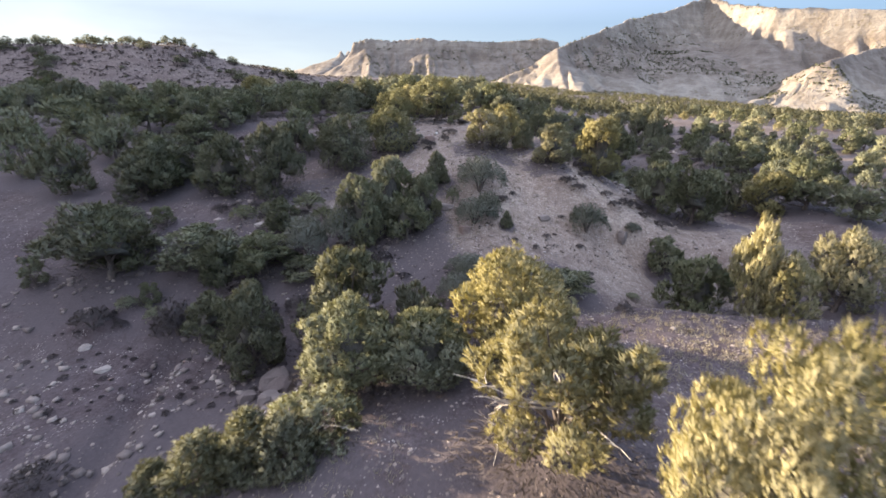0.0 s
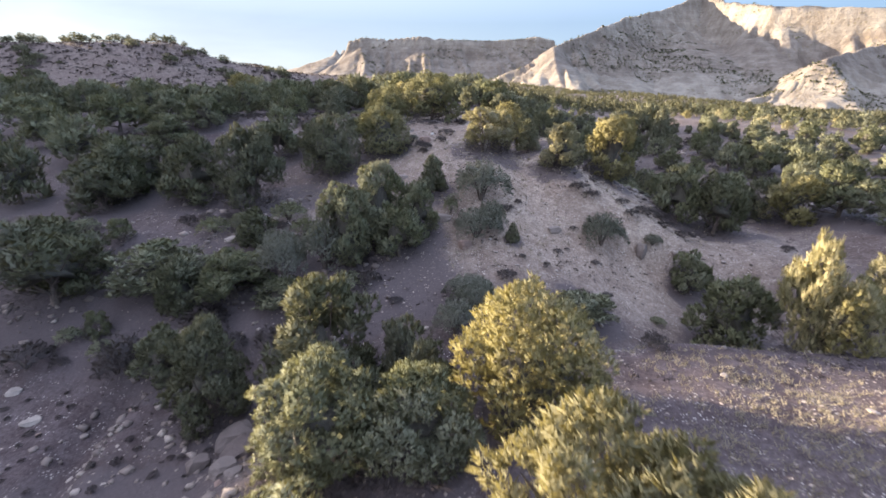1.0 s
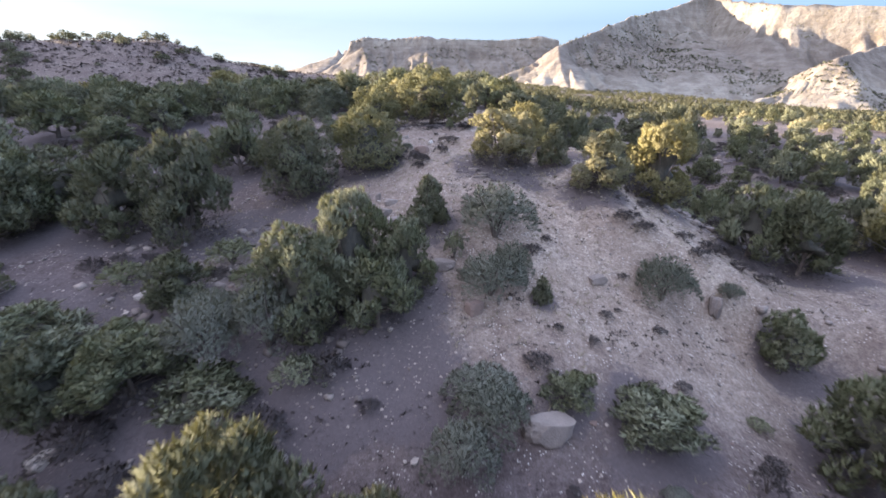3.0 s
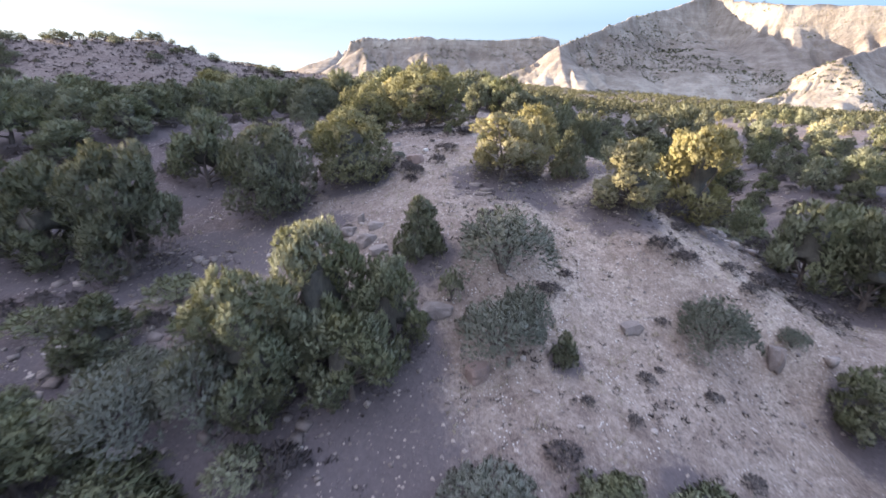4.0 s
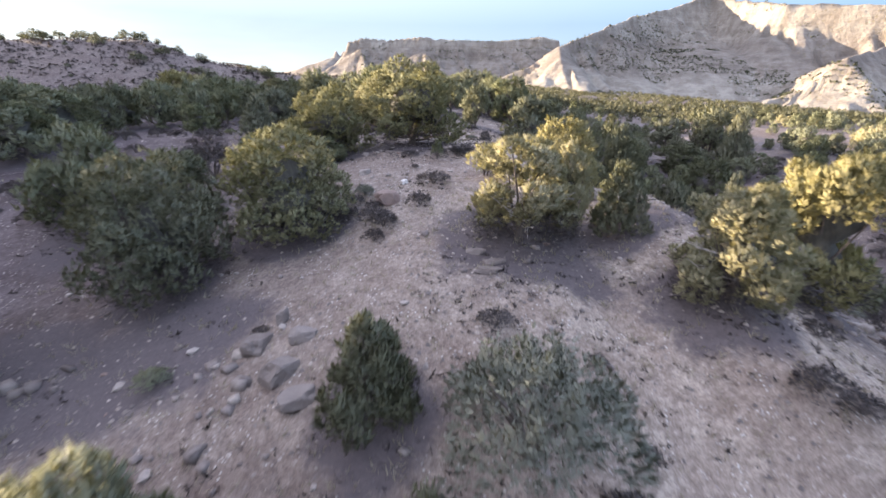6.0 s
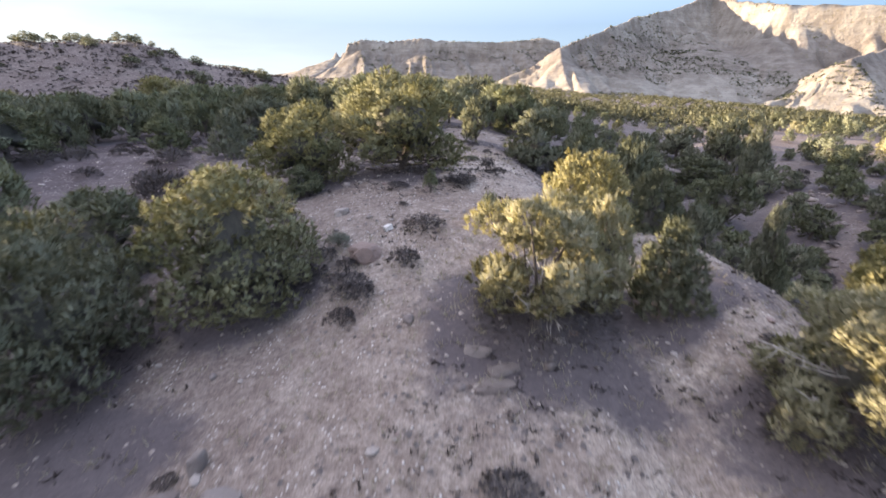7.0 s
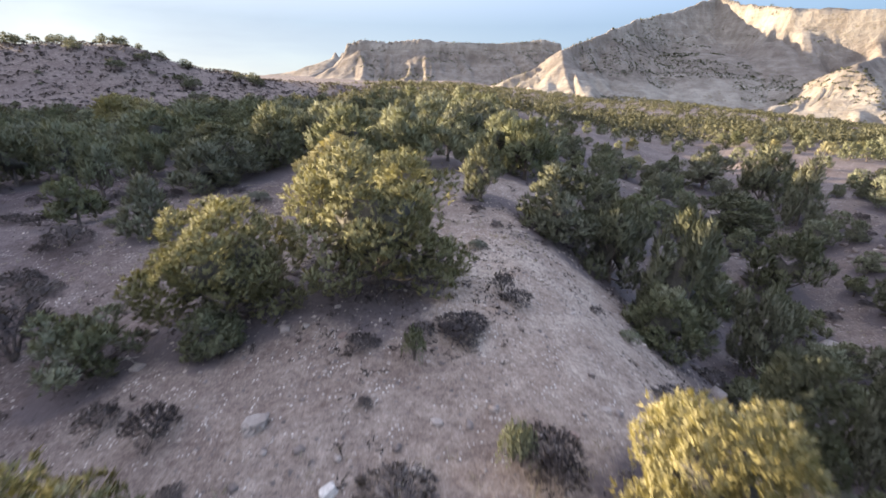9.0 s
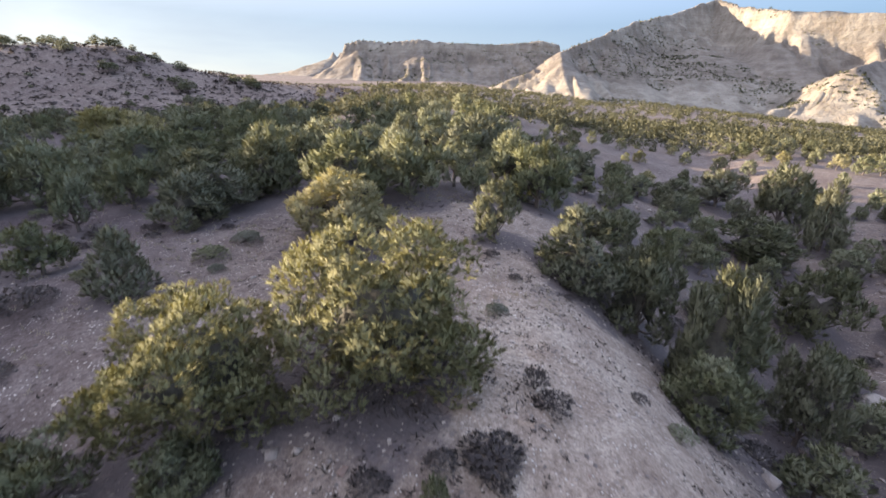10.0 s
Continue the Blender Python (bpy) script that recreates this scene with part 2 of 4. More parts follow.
GRAVEL = rock_material("mixed_grey_gravel", [(0.3, (0.17, 0.145, 0.13)), (0.5, (0.26, 0.225, 0.20)), (0.7, (0.36, 0.32, 0.29))], 3.0, [(0.0, (0.28, 0.27, 0.28)), (0.55, (0.5, 0.48, 0.48)), (0.75, (1.0, 0.96, 0.92)), (1.0, (1.45, 1.43, 1.38))])
JUNIPER = leaf_material("juniper_scale_leaves", (0.139, 0.158, 0.103), (0.176, 0.194, 0.124), (0.243, 0.243, 0.142))
# three lighter, yellower juniper copies, with low sun put into the colour
SUNLIT_GOLD = leaf_material("sunlit_yellow_juniper_leaves", (0.212, 0.202, 0.104), (0.282, 0.260, 0.130), (0.352, 0.320, 0.168), 0.28)
SUNLIT_PALE = leaf_material("sunlit_pale_grey_juniper_leaves", (0.220, 0.214, 0.130), (0.295, 0.280, 0.174), (0.370, 0.347, 0.226), 0.32)
SUNLIT_OLIVE = leaf_material("sunlit_olive_juniper_leaves", (0.140, 0.146, 0.078), (0.179, 0.183, 0.095), (0.251, 0.238, 0.113))
DEEP = leaf_material("deep_green_pinyon_needles", (0.108, 0.118, 0.083), (0.141, 0.152, 0.101), (0.187, 0.187, 0.113))
# darkened leaf copy that stands in for shade over the far woodland
FAR_LEAVES = leaf_material("shade_darkened_woodland_leaves", (0.062, 0.068, 0.042), (0.088, 0.092, 0.055), (0.130, 0.124, 0.066))
SAGE = leaf_material("grey_green_sagebrush_leaves", (0.121, 0.133, 0.110), (0.172, 0.186, 0.154), (0.230, 0.237, 0.193))
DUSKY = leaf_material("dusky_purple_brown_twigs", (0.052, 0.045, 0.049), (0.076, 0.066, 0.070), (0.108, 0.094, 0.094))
# colour of the crowns' added core: twigs and inner shade in one
TWIG_SHADE = bark_material("dark_twig_shade", (0.040, 0.037, 0.032), (0.085, 0.080, 0.062))
STRAW = leaf_material("dry_straw_grass", (0.20, 0.175, 0.125), (0.31, 0.275, 0.205), (0.41, 0.375, 0.295))
BARK = bark_material("grey_brown_shaggy_bark", (0.065, 0.052, 0.046), (0.16, 0.13, 0.11))
DEAD = bark_material("silver_dead_wood", (0.26, 0.235, 0.21), (0.46, 0.43, 0.39))


# ---- building helpers ----
def mesh_of(name, verts, faces, mat, normals=None, smooth=False):
    """A mesh from arrays; faces all have the same number of corners."""
    verts, faces = np.asarray(verts, np.float32), np.asarray(faces, np.int32)
    me = bpy.data.meshes.new(name)
    k = faces.shape[1]
    me.vertices.add(len(verts))
    me.vertices.foreach_set("co", verts.ravel())
    me.loops.add(faces.size)
    me.loops.foreach_set("vertex_index", faces.ravel())
    me.polygons.add(len(faces))
    me.polygons.foreach_set("loop_start", np.arange(0, faces.size, k, dtype=np.int32))
    if smooth or normals is not None:
        me.polygons.foreach_set("use_smooth", np.ones(len(faces), bool))
    me.update(calc_edges=True)
    me.validate()
    if normals is not None:
        me.normals_split_custom_set_from_vertices(normals.tolist())
    me.materials.append(mat)
    return me


def part(name, mesh, parent, label=""):
    ob = new(name, mesh)
    ob.parent = parent
    return tagged(ob, label)


def unit(v):
    return v / np.maximum(np.linalg.norm(v, axis=-1, keepdims=True), 1e-9)


def sprays(rng, base, way, length, width, normals=None):
    """Narrow pointed leaf sprays from base points along their ways."""
    n = len(base)
    side = unit(np.cross(way, rng.normal(size=(n, 3))))
    L, W = length[:, None], width[:, None]
    p0, p1, p2 = base - side * W, base + side * W, base + way * L
    verts = np.stack([p0, p1, p2], 1).reshape(-1, 3)
    faces = np.arange(3 * n).reshape(-1, 3)
    if normals is not None:     # the face looks the way that its mass of leaves does
        turn = np.einsum("ij,ij->i", np.cross(p1 - p0, p2 - p0), normals) < 0
        faces[turn] = faces[turn][:, ::-1]
    return verts, faces, (None if normals is None else np.repeat(normals, 3, 0))


def plumes(rng, base, axis, size, out, per):
    """Upright leafy plumes: per short pointed sprays round each axis, which face away from it."""
    n = len(base)
    side = unit(np.cross(axis, rng.normal(size=(n, 3))))
    other = np.cross(axis, side)
    a = (np.arange(per) / per)[None] * 6.283 + rng.uniform(0, 6.283, (n, 1)) + rng.uniform(-0.5, 0.5, (n, per))
    radial = side[:, None] * np.cos(a)[..., None] + other[:, None] * np.sin(a)[..., None]
    tangent = -side[:, None] * np.sin(a)[..., None] + other[:, None] * np.cos(a)[..., None]
    s = rng.uniform(0.0, 0.5, (n, per, 1))
    L = size[:, None, None] * np.ones((n, per, 1))
    foot = base[:, None] + axis[:, None] * (s - 0.25) * L + radial * 0.10 * L
    way = unit(axis[:, None] + radial * (0.5 * (1 - s)) + rng.normal(size=(n, per, 3)) * 0.22)
    length = L * rng.uniform(0.55, 0.85, (n, per, 1))
    half = L * rng.uniform(0.09, 0.14, (n, per, 1))
    p0, p1, p2 = foot - tangent * half, foot + tangent * half, foot + way * length
    nor = unit(radial * 0.28 + axis[:, None] * 0.2 + out[:, None] * 0.9 + rng.normal(size=(n, per, 3)) * 0.10).reshape(-1, 3)
    verts = np.stack([p0, p1, p2], 2).reshape(-1, 3)
    faces = np.arange(3 * n * per).reshape(-1, 3)
    turn = np.einsum("ij,ij->i", np.cross(p1 - p0, p2 - p0).reshape(-1, 3), nor) < 0
    faces[turn] = faces[turn][:, ::-1]
    return verts, faces, np.repeat(nor, 3, 0)


def lobes(rng, form):
    """Centres and radii of the foliage masses of a plant one metre high and one wide."""
    c, r = [], []
    if form == "cone":
        for k in range(30):
            z = 0.10 + 0.80 * (k / 29)
            a = k * 2.4 + rng.uniform(-0.4, 0.4)
            q = 0.36 * (1 - z) ** 0.75 * rng.uniform(0.8, 1.05)
            c.append((q * math.cos(a), q * math.sin(a), z))
            r.append(0.07 + 0.11 * (1 - z))
    elif form == "open":
        for k in range(24):
            a, z = k * 2.4 + rng.uniform(-0.5, 0.5), rng.uniform(0.16, 0.9)
            q = rng.uniform(0.14, 0.42) * (1.15 - 0.55 * z)
            c.append((q * math.cos(a), q * math.sin(a), z))
            r.append(rng.uniform(0.085, 0.14))
    elif form == "broad":
        for k in range(36):
            a, e = k * 2.4 + rng.uniform(-0.3, 0.3), rng.uniform(-0.75, 1.0)
            q = math.sqrt(max(0, 1 - max(e, 0) ** 2)) * 0.40 * rng.uniform(0.85, 1.05)
            c.append((q * math.cos(a), q * math.sin(a), 0.42 + 0.46 * e * (1 if e > 0 else 0.8)))
            r.append(rng.uniform(0.115, 0.165))
        for k in range(16):
            a = k * 2.4
            c.append((0.2 * math.cos(a), 0.2 * math.sin(a), rng.uniform(0.25, 0.62)))
            r.append(0.17)
    else:
        for k in range(26):
            a, e = k * 2.4 + rng.uniform(-0.4, 0.4), rng.uniform(-0.75, 1.0)
            q = math.sqrt(max(0, 1 - max(e, 0) ** 2)) * 0.36 * rng.uniform(0.6, 1.08)
            c.append((q * math.cos(a), q * math.sin(a), 0.44 + 0.42 * e))
            r.append(rng.uniform(0.115, 0.18))
    return np.array(c), np.array(r)


def crown_meshes(form, seed, count, size, mat, boughs=1):
    """Leaf sprays on tufts that sit on the foliage masses of the crown, in one mesh a bough."""
    rng = np.random.default_rng(seed)
    c, r = lobes(rng, form)
    lean = rng.uniform(0, 6.28)
    side = c[:, 0] * math.cos(lean) + c[:, 1] * math.sin(lean)
    stay = (side < 0.12) | (rng.random(len(c)) < 0.85) | (form in ("cone", "broad"))
    c, r = c[stay], r[stay]
    tufts = 8
    out = unit(rng.normal(size=(len(c), tufts, 3)) + unit(c - np.array((0, 0, 0.35)))[:, None] * 0.7 + np.array((0, 0, 0.35)))
    c2 = (c[:, None] + out * (r[:, None, None] * rng.uniform(0.65, 1.0, (len(c), tufts, 1)))).reshape(-1, 3)
    r2 = np.repeat(r, tufts) * rng.uniform(0.26, 0.50, len(c2))
    C, Rr = np.concatenate([c, c2]), np.concatenate([r * 0.9, r2])
    per = 8 if count > 20000 else 6 if count > 5000 else 5 if count > 2000 else 4
    count = count // per
    n = count * 2
    weight = Rr ** 2 * np.where(np.arange(len(C)) < len(c), 1.0, 0.9)
    pick = rng.choice(len(C), n, p=weight / weight.sum())
    way = unit(rng.normal(size=(n, 3)) + np.array((0, 0, 0.3)))
    pos = C[pick] + way * (Rr[pick] * rng.uniform(0.75, 1.0, n))[:, None]
    deep = np.zeros(n, bool)
    for k in range(len(C)):
        deep |= np.einsum("ij,ij->i", pos - C[k], pos - C[k]) < (Rr[k] * 0.66) ** 2
    keep = np.flatnonzero(~deep & (pos[:, 2] > 0.02))[:count]
    pos, way = pos[keep], way[keep]
    up = unit(way * 0.6 + np.array((0, 0, 0.75)) + rng.normal(size=way.shape) * 0.22)
    length = size * rng.uniform(0.8, 1.6, len(pos))
    nor = unit(way + 0.35 * unit(pos - np.array((0, 0, 0.4))))
    own = C[pick[keep]]
    bough_of = lambda at: np.where((np.hypot(at[:, 0], at[:, 1]) < 0.16) | (boughs == 1), 0, 1 + np.clip(((np.arctan2(at[:, 1], at[:, 0]) / (2 * math.pi) + 0.5) * (boughs - 1)).astype(int), 0, max(boughs - 2, 0)))
    which = bough_of(own)
    made = []
    for k in range(boughs):
        g = which == k
        v, f, nn = plumes(rng, pos[g], up[g], length[g], nor[g], per)
        made.append(mesh_of("bough" if k else "crown", v, f, mat, nn))
    return made


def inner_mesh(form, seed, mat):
    """An added dark core, for inner twigs and shade, that follows the crown's foliage masses."""
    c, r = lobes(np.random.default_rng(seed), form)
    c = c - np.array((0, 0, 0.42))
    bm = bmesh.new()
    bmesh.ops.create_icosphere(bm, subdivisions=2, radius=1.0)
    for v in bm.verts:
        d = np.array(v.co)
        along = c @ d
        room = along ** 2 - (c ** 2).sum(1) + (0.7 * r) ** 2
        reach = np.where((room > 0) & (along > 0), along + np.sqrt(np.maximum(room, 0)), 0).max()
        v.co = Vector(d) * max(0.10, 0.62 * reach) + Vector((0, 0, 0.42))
    me = bpy.data.meshes.new("twig_shade_core")
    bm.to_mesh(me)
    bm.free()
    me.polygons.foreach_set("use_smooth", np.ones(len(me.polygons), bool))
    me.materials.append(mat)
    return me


def tube(verts, faces, pts, radii, sides=6):
    """Adds a tapered tube along pts to the lists."""
    start = len(verts)
    pts = np.asarray(pts, float)
    for k, (p, rr) in enumerate(zip(pts, radii)):
        d = pts[min(k + 1, len(pts) - 1)] - pts[max(k - 1, 0)]
        d = d / (np.linalg.norm(d) + 1e-9)
        a = np.cross(d, (0.3, 0.9, 0.2))
        a /= np.linalg.norm(a) + 1e-9
        b = np.cross(d, a)
        for j in range(sides):
            t = 2 * math.pi * j / sides
            verts.append(p + rr * (math.cos(t) * a + math.sin(t) * b))
    for k in range(len(pts) - 1):
        for j in range(sides):
            i, i2 = start + k * sides + j, start + k * sides + (j + 1) % sides
            faces.append((i, i2, i2 + sides, i + sides))


def trunk_meshes(form, seed, limbs, mat, thick=0.05):
    """The trunk, and one mesh for each limb."""
    rng = np.random.default_rng(seed)
    c, r = lobes(rng, form)
    top = 0.80 if form == "cone" else 0.34
    bend = rng.uniform(-0.05, 0.05, 2)
    trunk = [(0, 0, -0.08), (bend[0] * 0.3, bend[1] * 0.3, 0.08), (bend[0], bend[1], top * 0.6), (bend[0] * 1.5, bend[1] * 1.2, top)]
    verts, faces = [], []
    tube(verts, faces, trunk, (thick * 1.35, thick, thick * 0.75, thick * (0.15 if form == "cone" else 0.55)), 8)
    made = [mesh_of("trunk", verts, faces, mat, smooth=True)]
    for k in rng.permutation(len(c))[:limbs]:
        z0 = rng.uniform(0.25, 0.9) * min(top, c[k][2] * 0.85)
        s = np.array((bend[0] * z0 / top, bend[1] * z0 / top, z0))
        e = c[k] * 0.97
        m = (s + e) / 2 + np.array((0, 0, -0.04)) + rng.normal(size=3) * 0.025
        q = e + (e - m) * 0.25
        verts, faces = [], []
        tube(verts, faces, (s, m, e, q), (thick * 0.42, thick * 0.28, thick * 0.15, thick * 0.04), 5)
        made.append(mesh_of("limb", verts, faces, mat, smooth=True))
    return made


def twig_mesh(seed, mat, count=1):
    """A bare dead branch that sticks out of a crown."""
    rng = np.random.default_rng(seed)
    verts, faces = [], []
    for k in range(count):
        a, z = rng.uniform(0, 6.28), rng.uniform(0.15, 0.7)
        d = np.array((math.cos(a), math.sin(a), rng.uniform(-0.2, 0.6)))
        s = np.array((0, 0, z * 0.7))
        e = s + d * rng.uniform(0.34, 0.47)
        tube(verts, faces, (s, (s + e) / 2 + rng.normal(size=3) * 0.03, e), (0.008, 0.005, 0.002), 4)
        for j in range(4):
            b = s + (e - s) * rng.uniform(0.45, 0.95)
            g = b + unit(d + rng.normal(size=3) * 0.7) * rng.uniform(0.06, 0.14)
            tube(verts, faces, (b, (b + g) / 2 + rng.normal(size=3) * 0.01, g), (0.004, 0.003, 0.0015), 3)
    return mesh_of("dead_branch", verts, faces, mat)


def shrub_mesh(seed, count, size, mat, flat=1.0):
    """A shrub of many upright twigs, one metre high and one wide."""
    rng = np.random.default_rng(seed)
    a, q = rng.uniform(0, 6.283, count), np.sqrt(rng.uniform(0, 1, count))
    edge = 1 + 0.18 * np.sin(a * 3 + seed) + 0.12 * np.sin(a * 7 + 2 * seed)
    q = np.minimum(q * edge, 1.2) * 0.5
    dome = np.sqrt(np.maximum(0.02, 1 - (q / 0.62) ** 2))
    h = dome * rng.uniform(0.35, 1.0, count) ** 0.6 * (1 + 0.15 * np.sin(q * 30 + a * 5)) * 0.92
    pos = np.stack([q * np.cos(a), q * np.sin(a), h], 1)
    way = unit(pos * np.array((1.5, 1.5, 1)) * flat + np.array((0, 0, 0.3)) + rng.normal(size=pos.shape) * 0.3)
    nor = unit(pos * np.array((1.4, 1.4, 1)) + rng.normal(size=pos.shape) * 0.15)
    v, f, nn = plumes(rng, pos - way * size * 0.5, way, size * rng.uniform(0.7, 1.5, count), nor, 6)
    return mesh_of("foliage", v, f, mat, nn)


def stem_meshes(seed, mat, stems=8):
    """The woody stems of a shrub, one mesh each."""
    rng = np.random.default_rng(seed)
    made = []
    for k in range(stems):
        verts, faces = [], []
        a, q = k * 2.4, rng.uniform(0.15, 0.42)
        e = np.array((q * math.cos(a), q * math.sin(a), rng.uniform(0.5, 0.85)))
        tube(verts, faces, ((0, 0, -0.06), e * np.array((0.35, 0.35, 0.5)), e), (0.025, 0.017, 0.006), 4)
        made.append(mesh_of("stem", verts, faces, mat))
    return made


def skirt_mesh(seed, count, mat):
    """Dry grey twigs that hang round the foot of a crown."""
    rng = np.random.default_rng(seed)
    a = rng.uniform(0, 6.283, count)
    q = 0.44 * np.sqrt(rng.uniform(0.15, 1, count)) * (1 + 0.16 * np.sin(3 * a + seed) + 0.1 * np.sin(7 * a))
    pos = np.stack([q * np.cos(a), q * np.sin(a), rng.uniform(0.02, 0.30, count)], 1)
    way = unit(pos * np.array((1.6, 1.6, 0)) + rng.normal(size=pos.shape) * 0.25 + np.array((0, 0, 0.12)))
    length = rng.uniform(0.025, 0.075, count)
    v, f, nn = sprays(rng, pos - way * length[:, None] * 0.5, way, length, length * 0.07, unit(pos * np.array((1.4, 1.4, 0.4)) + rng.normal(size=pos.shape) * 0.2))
    return mesh_of("skirt", v, f, mat, nn)


def stone_mesh(seed, mat, flat=0.6, cuts=1, name="stone"):
    bm = bmesh.new()
    bmesh.ops.create_icosphere(bm, subdivisions=cuts, radius=0.5)
    rng = random.Random(seed)
    off = Vector((rng.uniform(0, 50), rng.uniform(0, 50), 0))
    for v in bm.verts:
        p = v.co.copy()
        p *= 1 + 0.55 * noise.noise(p * 1.9 + off) + 0.16 * noise.noise(p * 6.0 + off)
        tilt = 0.22 * p.x * (1 if seed % 2 else -1)
        p.x, p.y = max(-0.45, min(0.43 + 0.2 * p.z, p.x)), max(-0.41 + 0.25 * p.z, min(0.46, p.y))
        p.z = max(-0.36, min(0.33 + tilt, p.z)) * flat
        v.co = p
    me = bpy.data.meshes.new(name)
    bm.to_mesh(me)
    bm.free()
    me.materials.append(mat)
    return me


def scaled(x, y, z, sx, sy, sz, turn, lean=0.0):
    return pose(x, y, z, lean, 0, turn) @ Matrix.Diagonal((sx, sy, sz, 1))


MADE = {}


def place(key, build, m):
    """The first thing of a kind is built, the next ones are copies of it."""
    if key not in MADE:
        MADE[key] = build()
        MADE[key].matrix_basis = m
        return MADE[key]
    ob = copy_thing(MADE[key], Matrix.Identity(4))
    ob.matrix_basis = m
    return ob


# ---- land ----
def ease(a, b, v):
    u = np.clip((v - a) / (b - a), 0.0, 1.0)
    return u * u * (3 - 2 * u)


def wave(x, y, size, seed=0):
    """Smooth value noise on numpy arrays, about -1 to 1."""
    x, y = np.asarray(x, float) / size + seed * 17.3, np.asarray(y, float) / size - seed * 9.1
    i, j = np.floor(x), np.floor(y)
    u, v = x - i, y - j
    u, v = u * u * (3 - 2 * u), v * v * (3 - 2 * v)

    def cell(a, b):
        s = np.sin(a * 127.1 + b * 311.7 + seed * 74.7) * 43758.5453
        return 2 * (s - np.floor(s)) - 1
    low = cell(i, j) * (1 - u) + cell(i + 1, j) * u
    high = cell(i, j + 1) * (1 - u) + cell(i + 1, j + 1) * u
    return low * (1 - v) + high * v


def crest(x, y, line, width, power=1.0):
    """A hill along a line of (x, y, height) points, whose flanks fall over width metres."""
    best = np.full(np.shape(x), -1e3)
    for (ax, ay, ah), (bx, by, bh) in zip(line[:-1], line[1:]):
        dx, dy = bx - ax, by - ay
        s = np.clip(((x - ax) * dx + (y - ay) * dy) / (dx * dx + dy * dy), 0, 1)
        d = np.hypot(x - ax - s * dx, y - ay - s * dy)
        best = np.maximum(best, (ah + s * (bh - ah)) * np.exp(-(d / width) ** 2 * power))
    return np.maximum(best, 0)


def land(x, y):
    """Height of the ground, in metres."""
    x, y = np.asarray(x, float), np.asarray(y, float)
    # the slope that faces the start, up to the plateau
    left = np.interp(y, (-60, 0, 11, 15, 18, 22, 28, 36, 43, 60, 100, 130, 180, 400, 900), (1, 0.6, 0.0, -0.2, 1.7, 3.6, 4.6, 6.6, 7.9, 7.8, 8.0, 8.7, 10.5, 22, 50))
    ridge = np.interp(y, (-60, 10, 14, 18, 23, 27, 30, 33, 38, 46, 60, 100, 180, 400, 900), (0, 0, 1.2, 2.8, 4.9, 6.1, 7.0, 7.8, 8.4, 8.5, 9.3, 11.2, 13.5, 24, 50))
    wash = np.interp(y, (-60, 0, 17, 25, 32, 46, 58, 80, 100, 140, 400, 900), (0, 0, 0, 1.1, 1.6, 1.9, 3.4, 5.6, 6.6, 7.4, 19, 46))
    mid = 1.5 + 0.03 * (y - 20) + 0.6 * np.sin(y * 0.13)
    w = np.interp(y, (0, 20, 30, 40, 60, 100, 180), (9, 8, 7, 9, 16, 32, 60))
    z = left + (ridge - left) * np.exp(-((x - mid) / np.where(x < mid, w, 30)) ** 2)
    # the wash beside the ridge
    bed = np.interp(y, (0, 17, 23, 30, 46, 58, 80, 140, 900), (12, 12.5, 14.5, 16, 19.5, 25, 33, 60, 300))
    brim = np.interp(y, (0, 20, 30, 40, 60), (0.1, 0.1, 0.12, 0.05, 0.0))
    foot = np.interp(y, (29, 35, 47, 58), (1.3, 0.78, 0.78, 1.3))
    u = np.clip(((x - mid) / (bed - mid + 0.01) - brim) / (1 - brim), 0, 1)
    z = z + (wash - z) * np.maximum(0.35 * u + 0.65 * ease(0, 1, u), ease(0, foot, u))
    z = z + np.interp(y, (0, 20, 45, 90, 160), (2.4, 2.6, 2.6, 1.6, 0.4)) * ease(0, 9, x - bed)
    # the broad shoulder of the spur above the wash
    rim = 23.6 - 0.35 * (x - 9)
    z = z + 1.75 * ease(4, 7.5, x) * (1 - ease(16, 21, x)) * ease(-1.5, 1.5, y - rim) * (1 - ease(30, 38, y)) + 0.45 * np.exp(-((x - 1) / 4) ** 2 - ((y - 27.5) / 4) ** 2)
    # the plain falls away to the right
    z = z - (0.035 * np.clip(x - 22, 0, 130) + 0.11 * np.clip(x - 152, 0, 250)) * ease(34, 95, y)
    # the bench below the start
    hump = np.interp(np.hypot((x - 8) / np.where(x < 8, 1.22, 1.9), (y - 4) / np.where(y > 4, 0.92, 1.5)), (0, 5, 8, 10, 11.5, 13, 14.3, 18), (4.0, 3.8, 3.3, 3.0, 2.7, 1.3, 0.35, 0))
    z = np.maximum(z, hump) + 0.3 * np.exp(-((z - hump) / 0.8) ** 2)
    # a rill and its bank in the gully
    rill = x + 10.4 + 0.7 * np.sin(y * 0.55) - 0.06 * (y - 10)
    z = z + (0.28 * np.exp(-((rill - 1.1) / 0.6) ** 2) - 0.55 * np.exp(-(rill / 0.6) ** 2)) * ease(2, 5, y) * (1 - ease(14, 18, y))
